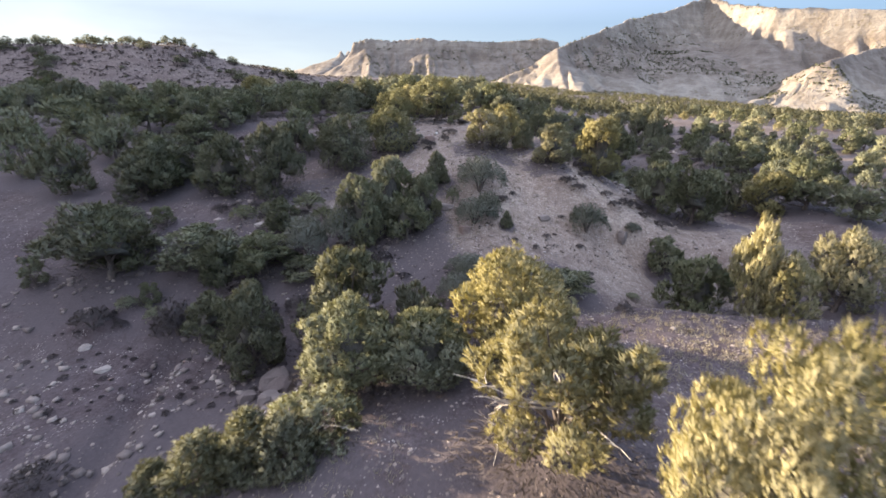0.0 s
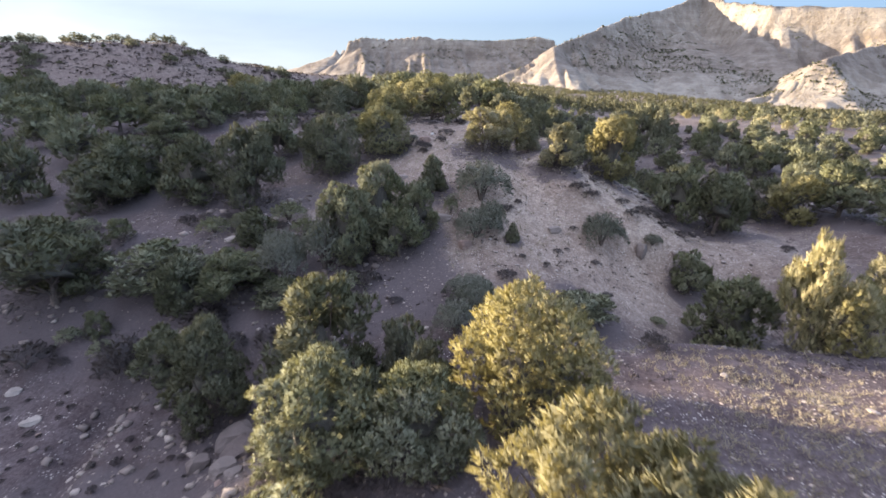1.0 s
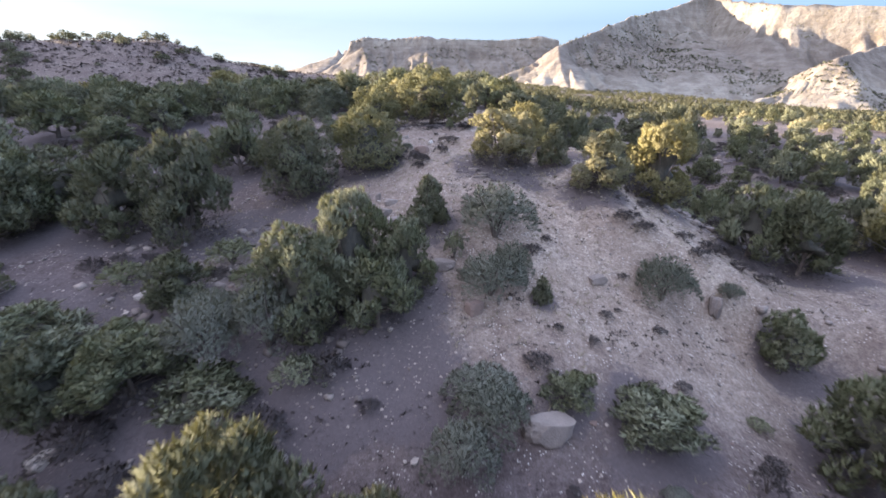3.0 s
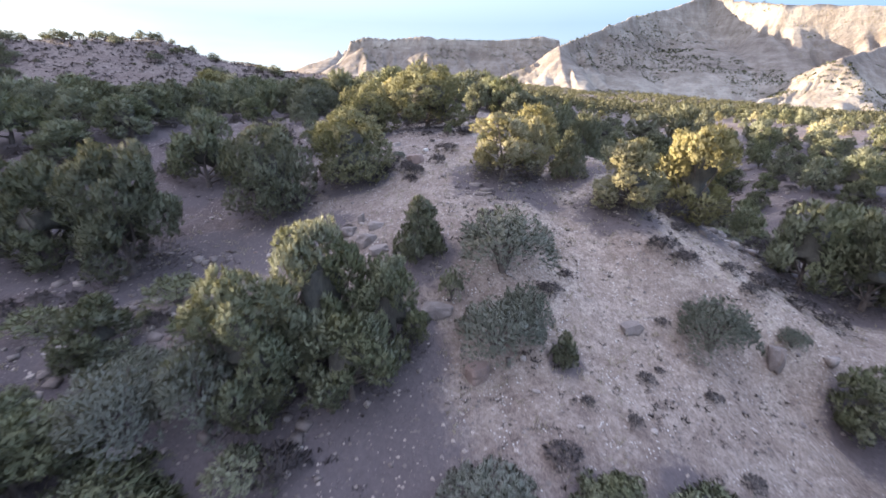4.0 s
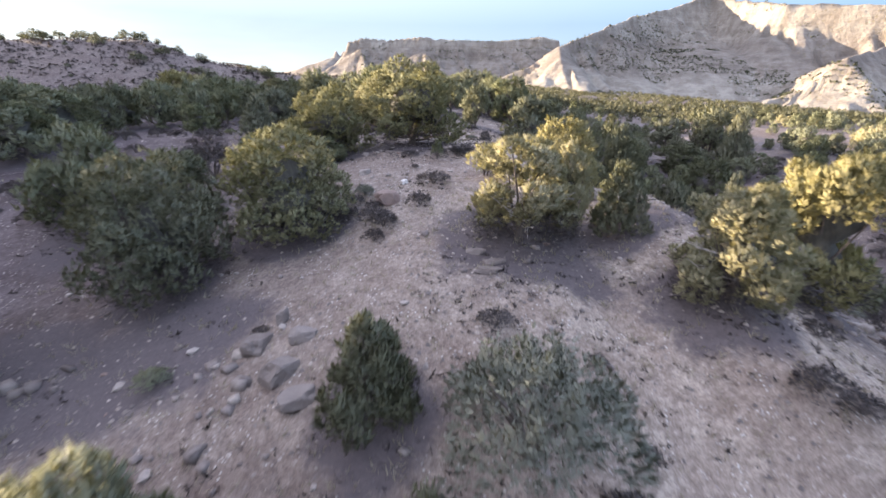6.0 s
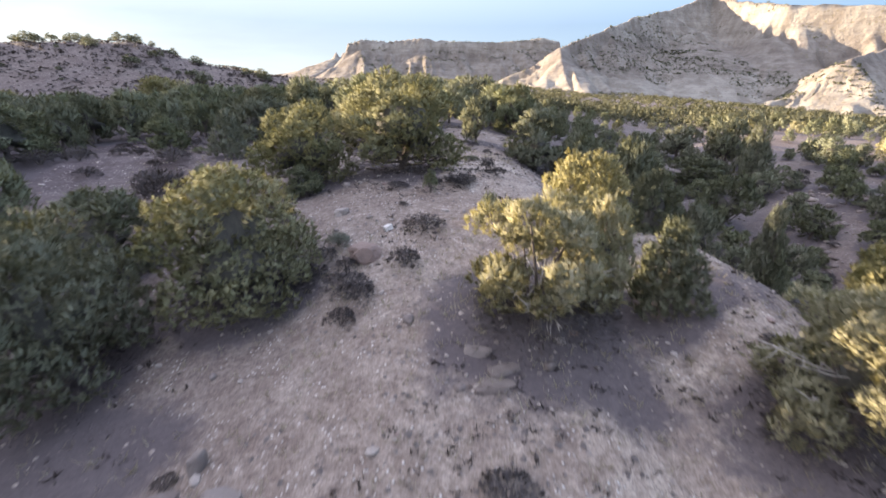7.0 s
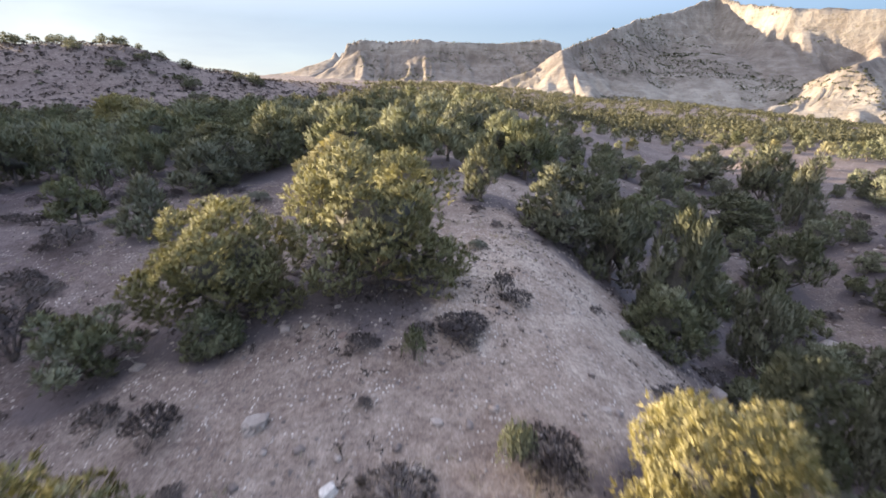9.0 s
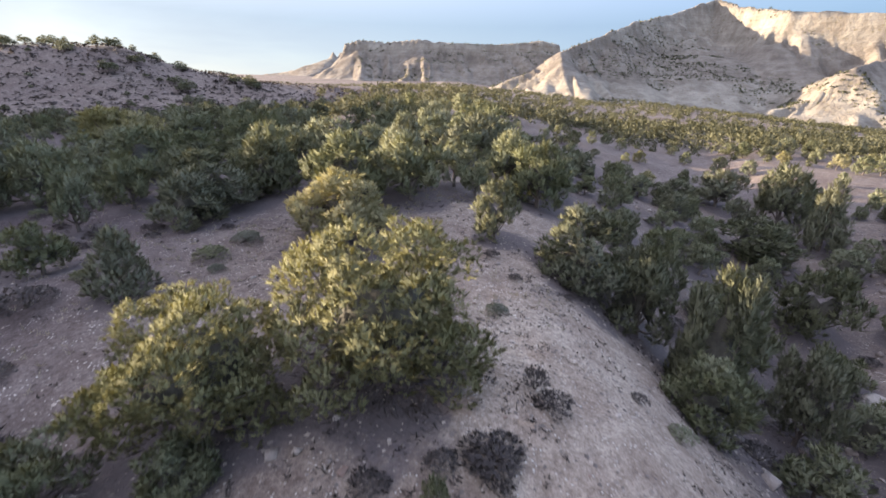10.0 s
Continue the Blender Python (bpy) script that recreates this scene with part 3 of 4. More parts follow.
    # hills to the left, which keep the low sun off the slope
    # far: an unseen crest, its heights set to place the shadow edge
    far = crest(x, y, ((-290, -160, 32), (-235, 10, 34.5), (-205, 80, 34.6), (-205, 87, 35.4), (-205, 90, 34.3), (-205, 92.3, 36.2), (-205, 94.2, 36.1), (-205, 100, 38.3), (-205, 106, 40.3), (-205, 110, 41.8), (-205, 114, 42.1), (-205, 117, 41.5), (-205, 120, 42.6), (-205, 125, 43.2), (-205, 129, 42.8), (-205, 145, 42.6), (-206, 160, 44.2), (-210, 174, 44.8)), 30)
    near = np.maximum(crest(x, y, ((-330, 150, 24), (-165, 163, 15.0), (-112, 170, 17.0), (-99, 173, 17.2)), 29), crest(x, y, ((-99, 173, 17.2), (-92, 175.5, 14.2), (-75, 183, 10.0), (-60, 190, 6.5), (-30, 205, 4.0), (0, 225, 1.5)), 24))
    z = z + np.maximum(far, near)
    d = np.hypot(x, y - 20)
    big = ease(60, 400, d)
    quiet = 1 - ease(8, 25, far)
    return z + quiet * (wave(x, y, 9, 1) * 0.35 * ease(0, 30, d) + wave(x, y, 3.1, 2) * 0.17 + wave(x, y, 1.2, 3) * 0.075 + wave(x, y, 0.6, 5) * 0.025 + wave(x, y, 40, 4) * 1.2 * big)
# ---- end of land ----


# ---- ground ----
def spread(low, high, step, far_low, far_high, grow=1.12):
    mid = list(np.arange(low, high + step / 2, step))
    s, v = step, mid[-1]
    while v < far_high:
        s *= grow
        v += s
        mid.append(v)
    s, v = step, mid[0]
    while v > far_low:
        s *= grow
        v -= s
        mid.insert(0, v)
    return np.array(mid)


def build_ground():
    xs, ys = spread(-34, 36, 0.36, -3500, 3500), spread(-2, 66, 0.36, -1500, 4500)
    X, Y = np.meshgrid(xs, ys)
    Z = land(X, Y)
    v = np.stack([X, Y, Z], -1).reshape(-1, 3)
    nx, ny = len(xs), len(ys)
    i = (np.arange(ny - 1)[:, None] * nx + np.arange(nx - 1)[None]).ravel()
    f = np.stack([i, i + 1, i + nx + 1, i + nx], 1)
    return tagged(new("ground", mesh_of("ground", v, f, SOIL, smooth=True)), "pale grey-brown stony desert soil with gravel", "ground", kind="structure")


GROUND = build_ground()


def spur(x, y, line, steep, cliff, gully, seed, flute=21):
    """A cliff-capped ridge along a line of (x, y, height): its height at x, y."""
    best = np.full(x.shape, -500.0)
    run = 0.0
    for (ax, ay, ah), (bx, by, bh) in zip(line[:-1], line[1:]):
        dx, dy = bx - ax, by - ay
        n = math.hypot(dx, dy)
        s = np.clip(((x - ax) * dx + (y - ay) * dy) / (n * n), 0, 1)
        d = np.hypot(x - ax - s * dx, y - ay - s * dy)
        along = run + s * n + 20 * np.arctan2(dx * (y - ay) - dy * (x - ax), n * 30)
        cut = np.maximum(0.12, 1 - np.abs(wave(along, d * 0.10, flute, seed)) * 1.5 + 0.7 * np.abs(wave(along, d * 0.2, flute * 0.38, seed + 1)))
        top = ah + s * (bh - ah) + wave(along, along * 0, 26, seed + 2) * 1.3 + wave(along, along * 0, 7, seed + 3) * 0.5
        fall = cliff * ease(0.5, 5, d) + steep * d * (1 - 0.28 * ease(30, 140, d)) + 1.7 * gully * cut * ease(2, 22, d)
        best = np.maximum(best, top - fall)
        run += n
    return best


def build_mountain():
    az, rr = np.radians(np.linspace(-24, 62, 560)), np.concatenate([np.linspace(300, 520, 70), np.linspace(524, 860, 130), np.linspace(870, 1300, 30)])
    A, R = np.meshgrid(az, rr)
    x, y = R * np.sin(A), 20 + R * np.cos(A)
    lines = (
        (((160, 655, 85), (133, 640, 88), (75, 645, 81), (14, 650, 84), (-16, 654, 87), (-63, 666, 84), (-102, 671, 85), (-122, 674, 81)), 0.62, 9, 5),
        (((-122, 674, 64), (-142, 655, 48), (-172, 655, 34)), 0.6, 0, 2),
        (((-150, 960, 100), (-192, 893, 89), (-233, 883, 75), (-275, 873, 60), (-330, 860, 40)), 0.55, 6, 4),
        (((112, 456, 57), (170, 500, 80), (216, 545, 96), (253, 575, 108), (285, 592, 116), (313, 602, 128)), 0.66, 7, 8),
        (((112, 456, 57), (108, 432, 44), (106, 408, 30), (104, 366, 12)), 0.38, 1, 4.5, 11),
        (((135, 474, 60), (140, 440, 36), (146, 408, 18), (150, 384, 10)), 0.5, 0, 5, 11),
        (((-40, 640, 52), (-38, 600, 22)), 0.5, 0, 4, 12),
        (((-92, 650, 58), (-88, 610, 20)), 0.5, 0, 4, 12),
        (((313, 602, 126), (330, 610, 131), (340, 570, 118), (352, 510, 104), (392, 472, 97), (432, 436, 92), (472, 396, 85)), 0.72, 12, 8),
        (((276, 425, 12), (292, 400, 28), (298, 382, 36), (302, 365, 41), (346, 395, 49), (395, 420, 60)), 0.62, 3, 5),
        (((302, 365, 41), (303, 345, 25), (305, 322, 6)), 0.55, 0, 5, 11),
    )
    z = np.full(x.shape, -200.0)
    for k, (line, steep, cliff, gully, *flute) in enumerate(lines):
        z = np.maximum(z, spur(x, y, line, steep, cliff, gully, 20 + 5 * k, *flute))
    step = z / 11 + 0.6 * wave(x, y, 70, 7) + 0.3 * wave(x, y, 23, 6)
    z = z + 0.55 * np.sin(2 * math.pi * step) * ease(30, 60, z)
    z = z + wave(x, y, 11, 8) * 0.6 + wave(x, y, 4.5, 9) * 0.3
    z = np.maximum(z, land(x, y) - 6)
    v = np.stack([x, y, z], -1).reshape(-1, 3)
    nx, ny = len(az), len(rr)
    i = (np.arange(ny - 1)[:, None] * nx + np.arange(nx - 1)[None]).ravel()
    f = np.stack([i, i + nx, i + nx + 1, i + 1], 1)
    return tagged(new("mountain", mesh_of("mountain", v, f, CLIFF)), "pale banded sandstone cliffs and badland slopes", "mountain", kind="structure")


MOUNTAIN = build_mountain()


def mountain_scrub():
    """Scattered dark bushes on the far slopes."""
    rng = np.random.default_rng(31)
    me = MOUNTAIN.data
    co = np.empty(len(me.vertices) * 3, np.float32)
    me.vertices.foreach_get("co", co)
    co = co.reshape(-1, 3)
    ok = np.flatnonzero((co[:, 2] > land(co[:, 0], co[:, 1]) + 1.0) & (co[:, 1] < 760) & (wave(co[:, 0], co[:, 1], 45, 33) + 0.22 * np.sin(co[:, 2] / 11 * 6.28 + 2 * wave(co[:, 0], co[:, 1], 60, 35)) + 0.5 * wave(co[:, 0], co[:, 2], 14, 34) > 0.25))
    spot = co[rng.choice(ok, 9000)]
    per = 8
    way = unit(rng.normal(size=(len(spot) * per, 3)) + np.array((0, 0, 0.5)))
    size = np.repeat(0.45 + 0.9 * rng.random(len(spot)) ** 2, per)
    base = np.repeat(spot, per, 0) + way * size[:, None] * 0.5
    v, f, n = sprays(rng, base, way, size * 1.3, size * 0.5, way)
    tagged(new("slope_scrub", mesh_of("slope_scrub", v, f, DEEP, n)), "scattered dark scrub on the far cliff slopes", "scrub", kind="stuff")


mountain_scrub()

# ---- trees ----
FORMS = {  # form of crown, leaf material, limbs, dead twigs
    "round": ("round", JUNIPER, 9, 0), "dark": ("round", DEEP, 9, 0), "gold": ("round", SUNLIT_GOLD, 9, 3), "open": ("open", JUNIPER, 15, 6),
    "cone": ("cone", DEEP, 6, 0), "big": ("broad", SUNLIT_OLIVE, 14, 0), "spread": ("broad", DEEP, 14, 0), "pale": ("round", SUNLIT_PALE, 15, 7), "bush": ("broad", DEEP, 4, 0), "airy": ("open", SUNLIT_PALE, 15, 9), "dome": ("broad", SUNLIT_GOLD, 12, 0),
}
WORDS = {
    "round": ("olive green juniper tree with a rounded crown", "tree"), "dark": ("dark green bushy pinyon tree on stony soil", "tree"),
    "gold": ("juniper tree with dense tufted crown in sunlit yellow-green", "tree"), "open": ("open-crowned juniper with bare grey branches", "tree"),
    "cone": ("small cone-shaped dark green juniper", "tree"), "big": ("large spreading dome-shaped juniper on the ridge", "tree"),
    "spread": ("broad dark olive juniper reaching to the ground", "tree"),
    "dome": ("dense dome-shaped juniper with sunlit yellow-green foliage", "tree"),
    "airy": ("sunlit pale juniper with many bare silvery twigs", "tree"),
    "pale": ("pale sunlit yellow-green juniper with bare twigs showing", "tree"), "bush": ("low dark rounded bush on a stony hillside", "bush"),
}
TIERS = {"tiny": (1100, 0.17), "huge": (66000, 0.032), "close": (42000, 0.041), "near": (12500, 0.067), "mid": (4000, 0.105), "low": (1500, 0.15)}
SPOTS = []


def build_tree(kind, tier, variant):
    form, mat, limbs, twigs = FORMS[kind]
    count, size = TIERS[tier]
    seed = sum(map(ord, kind)) * 10 + variant
    if kind in ("big", "spread") and tier != "mid":
        count, size = 46000, 0.036
    if form == "open":
        count = int(count * 0.7)
    ob = new({"dark": "pinyon_tree", "bush": "hillside_bush"}.get(kind, "juniper_tree"))
    stem, *arms = trunk_meshes(form, seed, limbs if tier in ("near", "close", "huge") else 4 if tier == "mid" else 0, BARK, 0.026 if form == "cone" else 0.034)
    stem = part("trunk", stem, ob, "shaggy grey-brown trunk")
    for arm in arms:
        part("limb", arm, stem)
    crown, *rest = crown_meshes(form, seed, count, size, mat, 5 if tier in ("near", "close", "huge") else 1)
    crown = part("crown", crown, ob)
    for bough in rest:
        part("bough", bough, crown)
    # the core fills gaps in the foliage with painted shade
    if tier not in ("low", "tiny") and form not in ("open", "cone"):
        part("twig_shade_core", inner_mesh(form, seed, TWIG_SHADE), crown, "dark core for inner twigs and the shade between them")
    if tier in ("near", "close", "huge") and form != "cone":
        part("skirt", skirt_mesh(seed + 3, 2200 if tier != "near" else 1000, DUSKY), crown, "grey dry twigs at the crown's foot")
    if twigs and tier in ("near", "close", "huge"):
        for k in range(twigs):
            part("dead_branch", twig_mesh(seed + 7 * k, DEAD), ob, "silvery bare dead branch")
    return ob


def tree(kind, x, y, h, w, tier="near", variant=None, litter_shade=True):
    z = float(land(x, y))
    if variant is None:
        variant = int(abs(x * 7 + y * 3)) % 3
    turn = (x * 47 + y * 83) % 360
    ob = place((kind, tier, variant), lambda: build_tree(kind, tier, variant), scaled(x, y, z - 0.05, w, w, h, turn))
    SPOTS.append((x, y, w, litter_shade and tier not in ("low", "tiny")))
    return tagged(ob, *WORDS[kind], group="pinyon and juniper woodland")


def build_shrub(kind, variant):
    if kind == "sage":
        ob = new("sagebrush")
        part("foliage", shrub_mesh(300 + variant, 2300, 0.054, SAGE), ob)
    elif kind == "green":
        ob = new("green_shrub")
        part("foliage", shrub_mesh(320 + variant, 520, 0.10, JUNIPER), ob)
    else:
        ob = new("low_shrub")
        part("foliage", shrub_mesh(340 + variant, 420, 0.10, DUSKY), ob)
    for stem in stem_meshes(360 + variant, BARK, 4 if kind == "dusky" else 8):
        part("stem", stem, ob, "woody grey stem")
    return ob


SHRUB_WORDS = {"sage": ("grey-green sagebrush on a gravel slope", "shrub"), "green": ("small green shrub on pale soil", "shrub"), "dusky": ("low dusky purple-brown desert shrub", "shrub")}


def shrub(kind, x, y, h, w):
    variant = int(abs(x * 5 + y * 11)) % 3
    ob = place((kind, variant), lambda: build_shrub(kind, variant), scaled(x, y, float(land(x, y)) - 0.02, w, w, h, (x * 71 + y * 37) % 360))
    SPOTS.append((x, y, w, False))
    return tagged(ob, *SHRUB_WORDS[kind], group="desert shrubs")


# trees and shrubs that stand singly
tree("dome", 2.05, 11.3, 3.15, 3.4, "close")
tree("airy", 2.05, 6.5, 3.15, 3.9, "close")
tree("dome", 3.6, 3.6, 4.4, 2.3, "huge")
tree("cone", -6.3, 6.9, 1.1, 1.5, "near")
tree("cone", -5.2, 6.9, 1.25, 1.8, "near")
tree("cone", -4.2, 7.1, 1.5, 1.9, "near")
tree("cone", -3.4, 6.9, 1.45, 1.7, "near")
tree("open", -2.9, 7.7, 1.2, 2.3, "near")
tree("round", -2.6, 9.8, 2.5, 2.9, "close")
tree("round", -0.7, 9.9, 2.0, 2.8, "close")
tree("dark", -3.5, 13.7, 4.3, 4.1, "close")
tree("dark", -7.1, 13.9, 3.5, 2.7, "close")
tree("dark", -1.2, 14.2, 2.6, 1.8, "near")
tree("round", -2.7, 21.4, 3.5, 2.5, "close")
tree("round", -4.0, 20.3, 3.3, 2.9, "close")
tree("round", -1.0, 21.4, 2.5, 1.9, "close")
shrub("sage", -6.8, 20.8, 1.14, 1.52)
tree("cone", -0.4, 24.4, 1.9, 1.8, "near")
shrub("sage", 2.0, 23.8, 1.99, 2.75)
shrub("sage", 1.6, 21.4, 1.40, 2.19)
tree("cone", 3.2, 21.1, 0.9, 0.8, "mid")
shrub("sage", 7.9, 22.8, 1.65, 2.14)
tree("round", 11.95, 21.6, 2.1, 2.0, "near")
tree("big", -3.6, 31.0, 2.9, 3.5, "close")
tree("spread", -6.5, 29.2, 3.6, 3.4, "close")
tree("round", -10.8, 32.8, 3.5, 3.1, "near")
tree("dark", -10.0, 25.6, 4.4, 3.4, "close")
tree("cone", 5.35, 29.75, 1.9, 1.7, "near")
tree("pale", 6.7, 26.9, 2.4, 2.7, "close")
tree("gold", 10.4, 29.3, 3.8, 3.4, "close")
tree("cone", 14.6, 38.9, 5.3, 2.1, "close")
tree("big", -0.6, 39.2, 3.6, 4.5, "close")
tree("big", -4.0, 38.0, 3.0, 3.5, "near")
tree("round", -3.7, 36.6, 1.1, 1.4, "near")
tree("cone", -9.1, 43.4, 2.2, 2.1, "mid")
tree("dark", -10.9, 51.0, 2.6, 3.4, "mid")
tree("round", -13.1, 45.2, 1.8, 2.1, "mid")
tree("open", -15.9, 50.5, 3.6, 2.3, "near")
tree("open", -15.6, 54.0, 3.3, 2.7, "mid")
tree("dark", 3.1, 48.5, 2.6, 1.9, "mid")
tree("gold", -3.2, 48.5, 2.9, 4.3, "near")
tree("dark", 6.3, 46.8, 3.2, 4.1, "near")
tree("dark", 8.6, 46.0, 3.8, 3.1, "near")
tree("dark", 10.3, 43.6, 5.4, 3.2, "near")
tree("dark", 20.8, 51.2, 3.7, 3.9, "mid")
tree("dark", 14.6, 44.2, 4.5, 2.6, "near")
tree("round", 8.8, 41.6, 2.3, 2.6, "near")
tree("dark", 29.8, 66.5, 5.4, 4.6, "mid")
tree("dark", 28.1, 72.4, 3.6, 5.1, "mid")
tree("dark", 21.6, 68.2, 2.6, 3.9, "mid")
tree("cone", 29.0, 60.9, 5.3, 3.3, "mid")
tree("dark", 23.2, 59.6, 2.7, 5.7, "near")
tree("open", -6.4, 36.5, 1.8, 2.3, "near")
shrub("dusky", -8.8, 37.3, 1.62, 2.10)
tree("gold", 12.2, 15.4, 4.5, 1.9, "near")
tree("gold", 12.9, 14.6, 2.6, 1.9, "near")
tree("round", 11.4, 17.5, 3.3, 3.1, "near")
tree("pale", 17.2, 16.9, 3.9, 2.9, "near")
tree("gold", 21.2, 27.9, 3.0, 3.2, "near")
tree("round", 23.6, 27.3, 3.3, 4.1, "near")
tree("round", 14.0, 27.3, 3.3, 2.9, "near")
tree("dark", 15.7, 26.3, 3.4, 3.2, "near")
tree("round", 19.4, 30.9, 2.9, 2.8, "mid")
tree("dark", 20.6, 29.7, 2.8, 2.5, "mid")
tree("round", 24.2, 24.0, 2.1, 3.0, "mid")
tree("dark", -15.7, 18.9, 3.5, 4.9, "near")
tree("round", -11.6, 19.4, 1.9, 4.0, "near")
tree("round", -8.3, 18.8, 1.9, 3.1, "close")
shrub("dusky", -11.1, 15.9, 1.72, 1.52)
shrub("dusky", -11.5, 15.9, 0.97, 1.47)
shrub("dusky", -10.7, 8.5, 0.74, 1.36)
shrub("sage", -6.5, 19.4, 2.18, 2.05)
shrub("sage", 1.1, 18.0, 0.80, 1.85)
shrub("sage", 0.5, 16.3, 1.35, 1.6)
tree("round", 5.5, 17.8, 0.9, 2.7, "near")
tree("round", 3.4, 18.1, 0.7, 1.5, "near")
tree("dark", -17.6, 28.2, 3.1, 5.0, "near")
tree("dark", -13.3, 26.5, 3.6, 3.6, "near")
tree("dark", -17.8, 25.5, 2.8, 3.7, "near")
tree("dome", 4.5, 32.5, 2.3, 2.2, "close")
tree("dark", 7.3, 34.6, 2.6, 1.9, "close")
tree("round", -18.9, 40.0, 2.5, 3.3, "near")
tree("dark", -20.2, 36.7, 2.1, 3.4, "near")
tree("gold", -27.6, 71.0, 5.2, 7.1, "near")
tree("round", -25.0, 78.9, 4.0, 5.7, "mid")
tree("dark", -11.1, 53.3, 2.9, 4.8, "near")
tree("airy", 2.6, 28.9, 2.45, 3.0, "close")
tree("pale", 3.7, 29.6, 2.5, 1.6, "close")
tree("dark", -8.0, 33.0, 2.4, 3.0, "near")
tree("dark", -23.0, 26.4, 3.4, 3.5, "mid")
tree("open", -27.0, 28.3, 3.6, 3.1, "mid")
tree("round", -23.9, 32.3, 3.1, 3.5, "mid")
tree("round", -17.5, 27.0, 3.2, 2.5, "near")
tree("round", -33.9, 35.8, 2.7, 3.9, "mid")
tree("round", -32.2, 39.5, 2.9, 4.7, "mid")
tree("round", -25.6, 39.2, 2.9, 4.2, "mid")
tree("open", -22.2, 40.5, 2.9, 4.4, "near")
tree("round", -19.9, 43.5, 2.6, 4.3, "near")
tree("open", -19.6, 35.8, 2.2, 3.9, "near")
tree("round", -28.3, 35.6, 2.9, 3.9, "mid")
shrub("dusky", -1.1, 30.6, 0.42, 1.02)
shrub("dusky", 0.1, 31.3, 0.46, 0.76)
shrub("dusky", -0.85, 30.1, 0.42, 0.85)
shrub("dusky", -2.0, 32.25, 0.33, 0.71)
shrub("dusky", 0.5, 33.0, 0.46, 1.14)
shrub("dusky", -1.0, 29.4, 0.38, 0.61)
shrub("dusky", 2.8, 33.2, 0.42, 0.69)
shrub("green", 2.3, 33.5, 0.82, 0.47)
shrub("dusky", -3.8, 34.5, 0.67, 0.88)
shrub("dusky", -5.0, 34.9, 0.49, 0.73)
shrub("green", 0.6, 35.9, 0.83, 0.48)
shrub("dusky", 1.6, 36.7, 0.27, 1.01)
shrub("dusky", -0.5, 36.3, 0.24, 0.73)
shrub("green", 2.2, 33.6, 0.80, 0.52)
shrub("dusky", 2.7, 33.5, 0.66, 0.94)
shrub("dusky", 7.2, 25.0, 0.42, 1.05)
shrub("dusky", 7.9, 24.8, 0.34, 0.9)
shrub("dusky", 9.6, 25.0, 0.36, 0.8)
shrub("dusky", 9.9, 24.3, 0.38, 0.85)
shrub("dusky", 10.9, 25.3, 0.42, 1.0)
shrub("dusky", 11.4, 25.6, 0.36, 1.1)
shrub("dusky", 12.1, 24.9, 0.42, 1.05)
shrub("dusky", 13.0, 24.6, 0.42, 1.1)
shrub("dusky", 8.6, 26.7, 0.36, 0.8)
shrub("dusky", 14.4, 30.2, 0.82, 1.49)
shrub("sage", 10.7, 23.3, 0.6, 0.95)
shrub("dusky", 8.9, 28.1, 0.76, 1.27)
shrub("dusky", 14.1, 29.0, 0.66, 1.41)
shrub("dusky", 12.6, 26.4, 0.5, 1.0)
shrub("dusky", 3.5, 20.1, 0.25, 0.34)
shrub("dusky", 4.5, 19.8, 0.31, 0.37)
shrub("dusky", 3.9, 24.0, 0.30, 0.44)
shrub("green", 0.5, 22.9, 0.97, 0.70)
shrub("sage", 2.3, 21.9, 1.39, 1.40)
shrub("dusky", 1.6, 36.8, 0.40, 1.22)
shrub("dusky", 0.7, 36.7, 0.26, 0.61)
shrub("dusky", 3.0, 38.1, 0.33, 0.83)
shrub("dusky", 2.7, 38.6, 0.58, 0.61)
shrub("dusky", -2.3, 31.5, 0.50, 1.17)
shrub("dusky", 7.7, 16.5, 0.87, 0.72)
shrub("dusky", 6.6, 14.1, 0.36, 0.60)
tree("dark", -10.3, 18.2, 2.2, 1.9, "near")
tree("open", -8.5, 18.7, 1.9, 1.9, "near")
tree("round", -6.1, 18.4, 1.0, 2.6, "near")
tree("round", -1.8, 20.3, 2.1, 2.2, "near")
shrub("sage", -4.9, 19.8, 2.26, 1.90)
tree("dark", -9.5, 15.6, 1.9, 2.1, "near")
tree("dark", -0.4, 12.4, 1.5, 1.4, "near")
shrub("sage", 1.3, 17.4, 1.0, 1.9)


# ---- woodland ----
def free(x, y, gap):
    return all((x - a) ** 2 + (y - b) ** 2 > (gap + w * 0.42) ** 2 for a, b, w, _ in SPOTS)


def bare(x, y):
    """Where trees stand singly, or not at all."""
    settled = -21 < x < 12 and y < 53
    right_side = x >= 12 and y < 31
    hill = y > 118 and x < -20
    start = y < 26 or (x < -12 and y < 46)
    if x > 8 and float(wave(x, y, 13, 12)) < -0.72:
        return True
    return settled or right_side or hill or start


def grow_woodland():
    rng = random.Random(11)
    for tier, low, high, tries, gap, most in (("mid", 26, 72, 6500, 1.0, 240), ("low", 72, 112, 6500, 1.2, 205)):
        made = 0
        for k in range(tries):
            r, a = math.sqrt(rng.uniform(low ** 2, high ** 2)), radians(rng.uniform(-60, 60))
            x, y = r * math.sin(a), 4 + r * math.cos(a)
            right = x > 9
            if bare(x, y) or not free(x, y, gap + (0.1 if right else 0)):
                continue
            h = rng.uniform(1.0, 2.7) if right else rng.uniform(2.2, 3.8)
            tree(rng.choice(("round", "round", "dark", "gold" if tier == "low" else "round", "open", "dark")), x, y, h, h * rng.uniform(0.85, 1.25), tier)
            made += 1
            if made >= most:
                break


grow_woodland()


